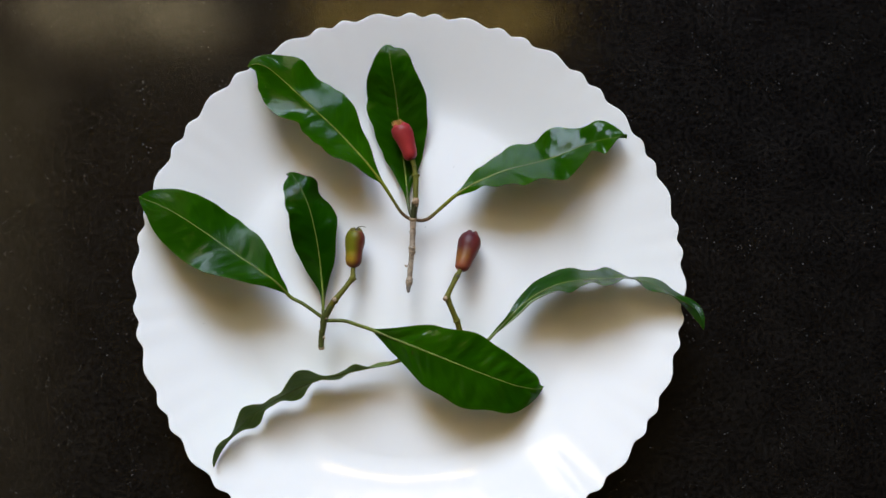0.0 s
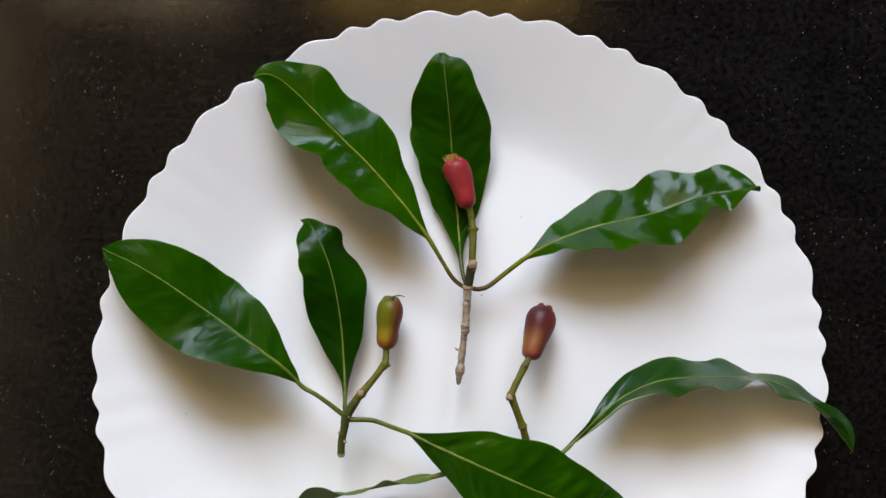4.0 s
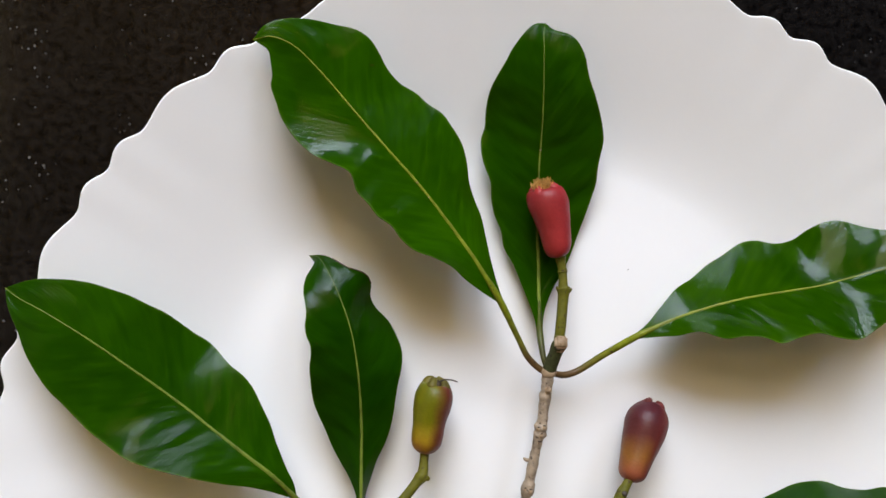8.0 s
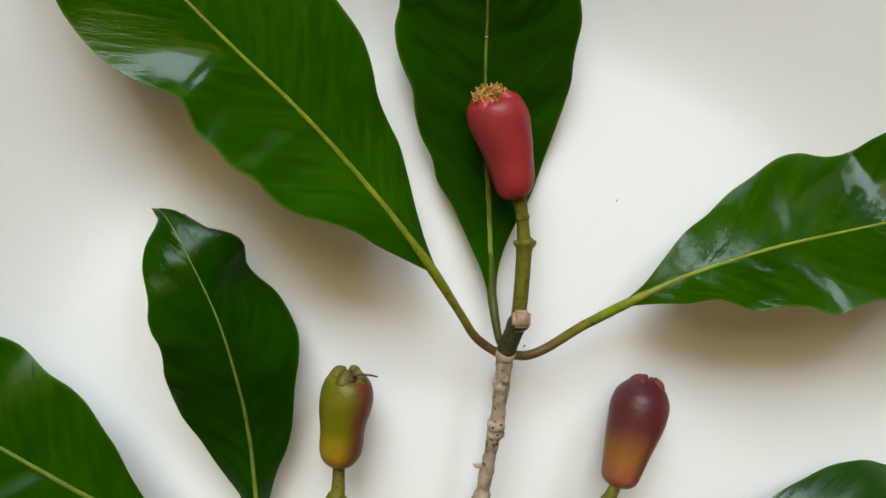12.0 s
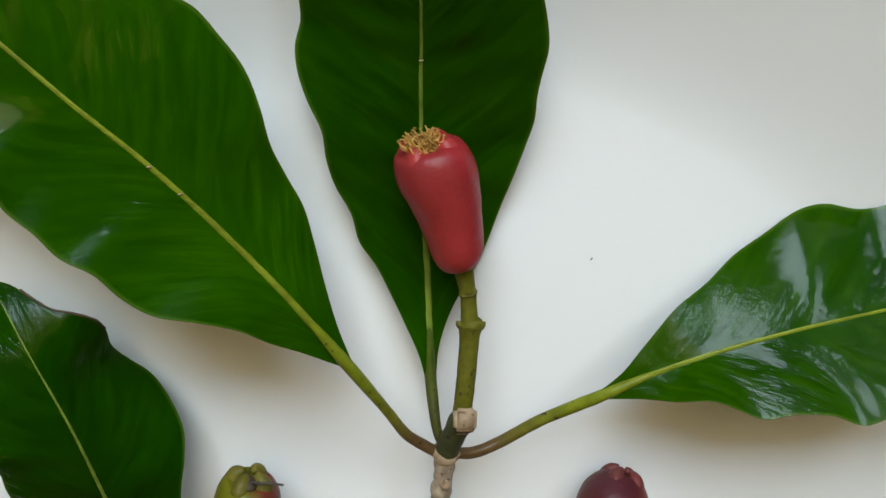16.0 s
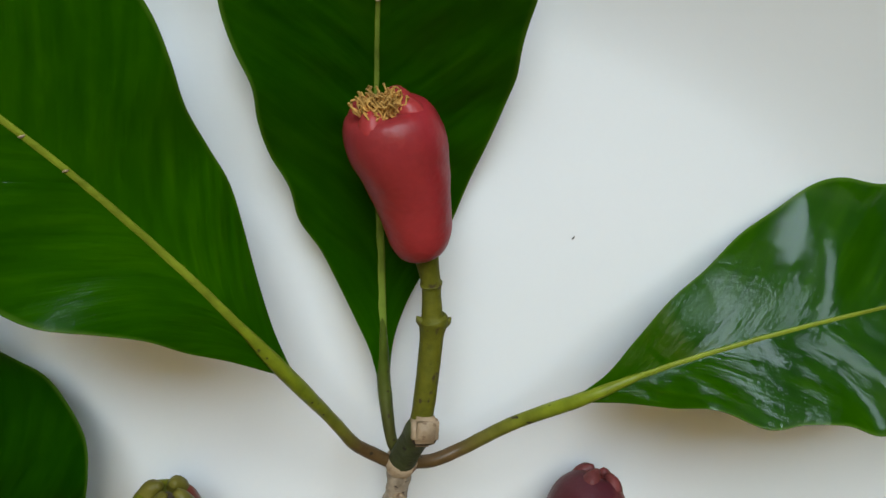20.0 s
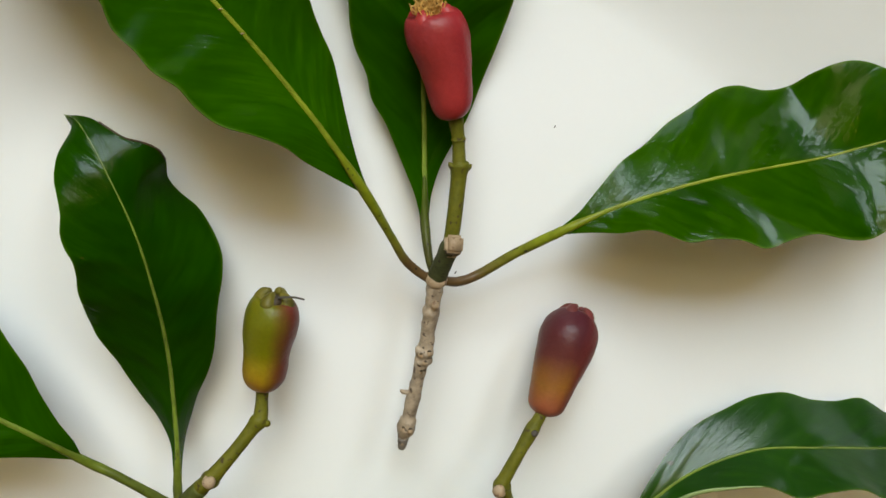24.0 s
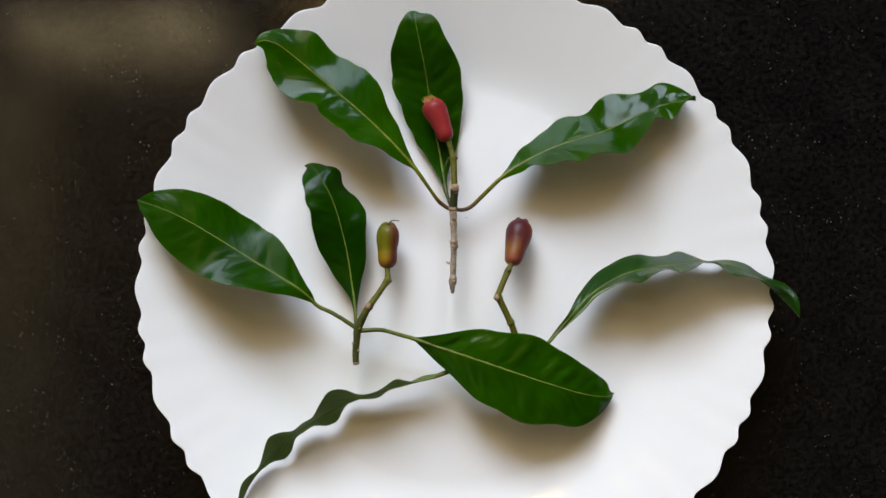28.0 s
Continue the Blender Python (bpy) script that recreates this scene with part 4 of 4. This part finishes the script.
part("stem", tube([(2.2, 33.6, 17.6, 1.8), (2.5, 36.2, 18.4, 1.75), (3.0, 39.2, 19.4, 1.7), (3.3, 41.6, 20.2, 1.75), (3.4, 42.6, 20.3, 1.4)], 30, 18, 0.06, 4), M_DARK_STEM, s1, "dark green young stem", B1)
part("bud", tube([(2.3, 29.2, 19.0, 0.3), (2.3, 29.6, 19.6, 0.85), (2.3, 30.2, 19.8, 0.6), (2.3, 30.6, 19.6, 0.15)], 14, 14, 0.15, 8), M_SCAR, s1, "small tan bud", B1)
part("spur", tube([(-0.4, 10.4, 18.6, 0.5), (-1.3, 10.7, 18.9, 0.45), (-1.9, 11.2, 19.1, 0.12)], 12, 10, 0.2, 8), M_TWIG, s1, "short broken spur", B1)
part("collar", tube([(2.2, 33.2, 17.6, 1.75), (2.2, 33.6, 17.7, 2.05), (2.25, 34.3, 17.8, 2.05), (2.3, 34.8, 17.9, 1.8)], 12, 20, 0.12, 9), M_SCAR, s1, "pale collar at the fork", B1)
part("scar", block_geo((3.65, 42.5, 21.2), (3.2, 3.2, 2.6), -24, 0.5), M_SCAR, s1, "pale squarish cut scar", B1)
part("scar_lip", block_geo((3.6, 40.5, 20.9), (2.4, 1.4, 1.9), -30, 0.4), M_SCAR, s1, "narrow lip below the cut scar", B1)
part("bud_trace", tube([(2.2, 41.6, 22.1, 0.12), (2.5, 41.05, 22.1, 0.15), (3.6, 40.95, 22.2, 0.15), (4.7, 41.05, 22.1, 0.15), (5.0, 41.6, 22.1, 0.12)], 18, 10, 0.15, 6), M_PIT, s1, "dark crease below the cut scar", B1)
part("fruit_stalk", tube([(3.4, 41.8, 20.0, 1.4), (3.5, 47, 19.4, 1.35), (3.55, 53.0, 18.1, 1.4), (3.5, 54.6, 17.9, 1.5), (3.5, 55.6, 17.7, 1.75), (3.4, 56.0, 17.6, 1.6), (3.3, 56.5, 17.5, 1.22), (2.9, 59.4, 17.0, 1.12), (2.75, 60.2, 16.9, 1.3), (2.6, 60.8, 16.9, 1.12), (2.0, 63.0, 16.7, 1.3), (1.7, 64.6, 16.7, 1.2)], 90, 18, 0.06, 6), M_GREEN_STEM, s1, "olive green fruit stalk with a swollen joint", B1)
for side in (-1, 1):
    part("node_tip", tube([(3.5 + side * 0.9, 55.0, 17.9, 0.5), (3.5 + side * 1.6, 55.7, 17.8, 0.5), (3.5 + side * 2.0, 56.2, 17.8, 0.12)], 12, 10, 0.1, 5), M_GREEN_STEM, s1, "", B1)
F1a, F1b = (1.5, 63.7, 16.7), (-4.8, 81.0, 16.9)
f1 = part("fruit", fruit_geo(F1a, F1b, [(0.0, 0.6), (0.012, 1.7), (0.05, 2.8), (0.13, 3.5), (0.22, 3.75), (0.38, 4.1), (0.58, 4.7), (0.76, 5.25), (0.9, 4.9), (0.98, 3.9), (0.975, 1.8), (0.94, 0.2)], 0.5, seed=2), M_RED, s1, "ripe crimson clove fruit", B1)
for k in range(4):
    part("sepal", sepal_geo(F1a, F1b, 0.88, 3.3, k * math.pi / 2 + 0.6, 3.6, 0.6), M_RED, f1, "", B1)


def stamens(parent, a, b, count, reach, base, u0=0.97, seed=5):
    rnd = random.Random(seed)
    a, b = Vector(a), Vector(b)
    ax = b - a
    n1 = ax.normalized()
    s = n1.cross(Vector((0, 0, 1))).normalized()
    up = s.cross(n1).normalized()
    verts, faces = [], []
    for _ in range(count):
        an, r = rnd.uniform(0, 6.283), rnd.uniform(0.2, 2.0)
        p0 = a + ax * u0 + up * 1.1 - s * 0.3 + (s * math.cos(an) + up * math.sin(an)) * r
        rows = [(*p0, 0.1)]
        p = p0
        for k in range(4):
            p = p + n1 * rnd.uniform(0.05, 0.9) * reach + (s * rnd.uniform(-1, 1) + up * rnd.uniform(-0.4, 1.0)) * 0.5 * reach
            rows.append((*p, 0.105))
        rows.append((*(p + up * 0.12), 0.16))
        v, f, _u = tube(rows, 14, 6)
        faces += [tuple(i + len(verts) for i in q) for q in f]
        verts += v
    return part("stamen_tuft", (verts, faces), M_FLUFF, parent, "tuft of dry tan stamens", base)


stamens(f1, F1a, F1b, 230, 1.05, B1, 0.965)
add_leaf(s1, B1, LEAF_TL, [(1.2, 33.8, 17.6, 0.85), (-1.4, 35.3, 17.6, 0.85), (-4.2, 38.0, 18.6, 0.8), (-7.4, 42.9, 19.8, 0.74)], M_LEAF_SOFT, "glossy green clove leaf with rippled margins", M_PET_BROWN, 31, (-0.08, 0.0), rib=1.1, swell=0.25, scabs=((52, 0.24), (45, 0.26)))
add_leaf(s1, B1, LEAF_T, [(1.9, 34.7, 17.2, 0.75), (0.6, 37.5, 16.5, 0.75)], M_LEAF_MID, "dark green oval clove leaf lying flat", M_PET_OLIVE, 12, rib=1.15, scabs=((71, 0.24),))
add_leaf(s1, B1, LEAF_R, [(3.0, 33.7, 17.5, 0.85), (6.7, 33.3, 16.6, 0.9), (10.5, 34.8, 16.0, 0.9), (16.3, 39.7, 16.8, 0.9)], M_LEAF, "glossy green clove leaf with a wavy margin", M_PET_BROWN, 13, rib=1.05)

# sprig with three leaves and a half-ripe olive fruit
B2 = (-0.043, -0.03, 0.012)
s2 = sprig_at(B2, "clove sprig with three dark leaves and an olive green fruit")
part("stem", tube([(-42.9, -30.2, 19.0, 1.35), (-42.9, -26.7, 19.6, 1.4), (-42.5, -22.6, 20.4, 1.45), (-42.3, -21.6, 20.6, 1.6), (-42.0, -20.5, 20.8, 1.45), (-41.2, -15.3, 21.8, 1.75), (-39.4, -11.8, 22.8, 1.7), (-37.4, -8.6, 23.6, 1.6)], 60, 18, 0.06, 7), M_MID_STEM, s2, "dark green stem cut at its end", B2)
part("cut_end", tube([(-42.9, -30.6, 18.9, 1.1), (-42.9, -30.1, 19.0, 1.45), (-42.9, -29.1, 19.1, 1.45), (-42.8, -28.6, 19.2, 1.0)], 16, 16, 0.15, 8), M_TWIG, s2, "pale cut stem end", B2)
for x, y, z, r in ((-41.3, -24.6, 21.2, 0.6), (-43.6, -21.4, 21.2, 0.5), (-40.2, -15.0, 23.0, 0.55)):
    part("bud", tube([(x, y - r, z, r * 0.3), (x, y - r * 0.3, z + 0.2, r), (x, y + r * 0.5, z + 0.2, r * 0.8), (x, y + r * 1.2, z, r * 0.2)], 12, 12, 0.2, int(-y)), M_SCAR, s2, "tiny pale bud on the stem", B2)
part("fruit_stalk", tube([(-37.8, -9.0, 23.4, 1.5), (-36.5, -7.2, 24.0, 1.5), (-35.7, -6.2, 24.1, 1.85), (-34.9, -5.1, 23.9, 1.45), (-31.6, -1.0, 22.4, 1.25), (-29.0, 2.6, 21.0, 1.3), (-27.8, 4.2, 20.4, 1.65), (-27.4, 5.4, 20.0, 1.35), (-27.4, 8.0, 19.2, 1.15), (-27.4, 10.8, 18.5, 1.2)], 80, 18, 0.06, 9), M_GREEN_STEM, s2, "olive green fruit stalk with a swollen joint", B2)
part("scar", tube([(-36.4, -6.6, 24.4, 0.5), (-36.0, -6.0, 25.2, 1.3), (-35.5, -5.4, 25.4, 1.0), (-35.2, -5.0, 25.0, 0.3)], 14, 14, 0.1, 5), M_SCAR, s2, "pale bud scar", B2)
part("spur", tube([(-27.0, 4.4, 20.6, 0.7), (-26.0, 4.0, 20.9, 0.6), (-25.6, 3.8, 21.0, 0.2)], 12, 10, 0.2, 4), M_GREEN_STEM, s2, "", B2)
F2a, F2b = (-27.5, 10.0, 18.4), (-26.3, 28.4, 17.0)
f2 = part("fruit", fruit_geo(F2a, F2b, [(-0.02, 0.6), (0.0, 1.7), (0.05, 3.0), (0.14, 3.85), (0.26, 4.1), (0.40, 4.15), (0.55, 4.6), (0.74, 5.0), (0.88, 4.6), (0.97, 3.5), (0.96, 2.0), (0.90, 0.3)], 0.0, seed=3), M_OLIVE, s2, "unripe olive green clove fruit with a red blush", B2)
for k in range(4):
    part("sepal", sepal_geo(F2a, F2b, 0.90, 2.75, k * math.pi / 2 + 0.45, 3.5, 0.6), M_CALYX_OLIVE, f2, "", B2)
part("cup", tube([(-26.4, 27.2, 17.4, 0.6), (-26.35, 28.0, 18.4, 1.5), (-26.3, 28.8, 18.6, 1.3), (-26.3, 29.3, 18.6, 0.3)], 12, 12, 0.2, 3), M_PIT, f2, "dark cup between the sepals", B2)
part("style", tube([(-26.0, 28.6, 18.4, 0.25), (-24.8, 29.8, 20.0, 0.22), (-22.8, 30.1, 20.4, 0.2), (-21.2, 29.7, 20.2, 0.15)], 16, 8, 0.1, 3), M_CRUMB, f2, "thin dry brown style", B2)
add_leaf(s2, B2, LEAF_L, [(-41.4, -15.3, 21.6, 1.0), (-46.6, -11.4, 22.0, 0.9), (-52.3, -7.6, 22.0, 0.85)], M_LEAF_MID, "large glossy dark green clove leaf", M_PETIOLE, 14, rib=1.25)
add_leaf(s2, B2, LEAF_2, [(-41.1, -16.0, 21.6, 0.9)], M_LEAF_DARK, "dark green clove leaf with a crumpled torn tip", M_PETIOLE, 25, torn=(95, 113), rib=0.95)
add_leaf(s2, B2, LEAF_B, [(-41.0, -16.3, 21.5, 1.0), (-37.6, -16.2, 21.8, 0.95), (-31.0, -16.4, 21.7, 0.9), (-24.6, -18.5, 21.3, 0.85)], M_LEAF_BROAD, "broad glossy green clove leaf lying over a stem", M_PETIOLE, 16, rib=1.2, swell=1.3)

# sprig with two arched leaves and a purple fruit
B3 = (0.026, -0.03, 0.012)
s3 = sprig_at(B3, "clove sprig with two arched leaves and a purple fruit")
part("stem", tube([(28.6, -40.0, 19.4, 1.3), (27.6, -33.0, 20.6, 1.5), (26.0, -24.0, 22.6, 1.5), (24.3, -17.6, 24.2, 1.35), (23.8, -16.2, 24.5, 1.85), (23.2, -14.8, 24.8, 1.4), (20.4, -8.2, 25.8, 1.4), (19.3, -5.6, 26.1, 1.65)], 60, 18, 0.06, 17), M_GREEN_STEM, s3, "olive green stem with a swollen joint", B3)
part("fruit_stalk", tube([(19.4, -6.2, 26.0, 1.5), (19.1, -5.0, 26.1, 1.8), (19.5, -3.4, 25.9, 1.35), (22.2, 2.2, 24.2, 1.25), (24.0, 5.6, 22.9, 1.45), (24.8, 7.0, 22.4, 1.2), (26.1, 9.4, 21.4, 1.1)], 50, 18, 0.06, 18), M_GREEN_STEM, s3, "olive green fruit stalk", B3)
part("scar", tube([(18.6, -6.0, 26.8, 0.5), (18.3, -5.5, 27.4, 1.3), (18.5, -4.7, 27.5, 1.0), (18.9, -4.2, 27.2, 0.3)], 14, 14, 0.1, 5), M_SCAR, s3, "pale bud scar", B3)
part("joint", tube([(23.9, 5.2, 24.0, 0.3), (24.2, 5.8, 24.3, 0.75), (24.5, 6.3, 24.1, 0.3)], 10, 10, 0.1, 5), M_CRUMB, s3, "dark spot on the stalk", B3)
F3a, F3b = (26.0, 8.6, 21.6), (31.9, 26.9, 13.2)
f3 = part("fruit", fruit_geo(F3a, F3b, [(-0.02, 0.6), (0.0, 2.0), (0.05, 3.2), (0.15, 3.8), (0.35, 4.5), (0.55, 5.3), (0.72, 5.8), (0.85, 5.4), (0.95, 4.0), (1.0, 2.4), (0.99, 1.0), (0.97, 0.2)], 0.0, seed=4), M_PURPLE, s3, "ripening purple and orange clove fruit", B3)
for k in range(4):
    part("sepal", sepal_geo(F3a, F3b, 0.915, 2.8, k * math.pi / 2 + 0.9, 3.2, 0.62), M_CALYX_PURPLE, f3, "", B3)
add_leaf(s3, B3, LEAF_FR, [(24.5, -35.6, 17.4, 1.0), (31.0, -31.0, 19.4, 0.9)], M_LEAF_SHEEN, "arched dark green clove leaf that overhangs the rim", M_PET_PALE, 18, rolled=(6, 40))
add_leaf(s3, B3, LEAF_BL, [(27.4, -33.0, 20.4, 1.15), (18.0, -34.0, 19.0, 1.1), (5.0, -33.4, 19.4, 1.4)], M_LEAF_OLD, "curled dull green clove leaf standing on edge", M_PETIOLE, 19)


# crumbs that lie on the plate
def crumb(x, y, size, seed):
    rows = [(x - size * 0.7, y - size, well(math.hypot(x, y) * 0.001) * 1000 + size * 0.2, 0.05), (x, y, well(math.hypot(x, y) * 0.001) * 1000 + size * 0.35, size * 0.5), (x + size * 0.4, y + size * 1.1, well(math.hypot(x, y) * 0.001) * 1000 + size * 0.25, 0.06)]
    v, f, u = tube(rows, 10, 8, 0.4, seed)
    ob = mesh_object("crumb", v, f, M_CRUMB)
    return tagged(ob, "tiny dark crumb lying on the white plate", "crumb", "crumbs on the plate")


for k, (x, y, size) in enumerate(((22.6, 61.3, 0.22), (8.1, 30.5, 0.28), (-103.0, -18.0, 0.4))):
    crumb(x, y, size, k)
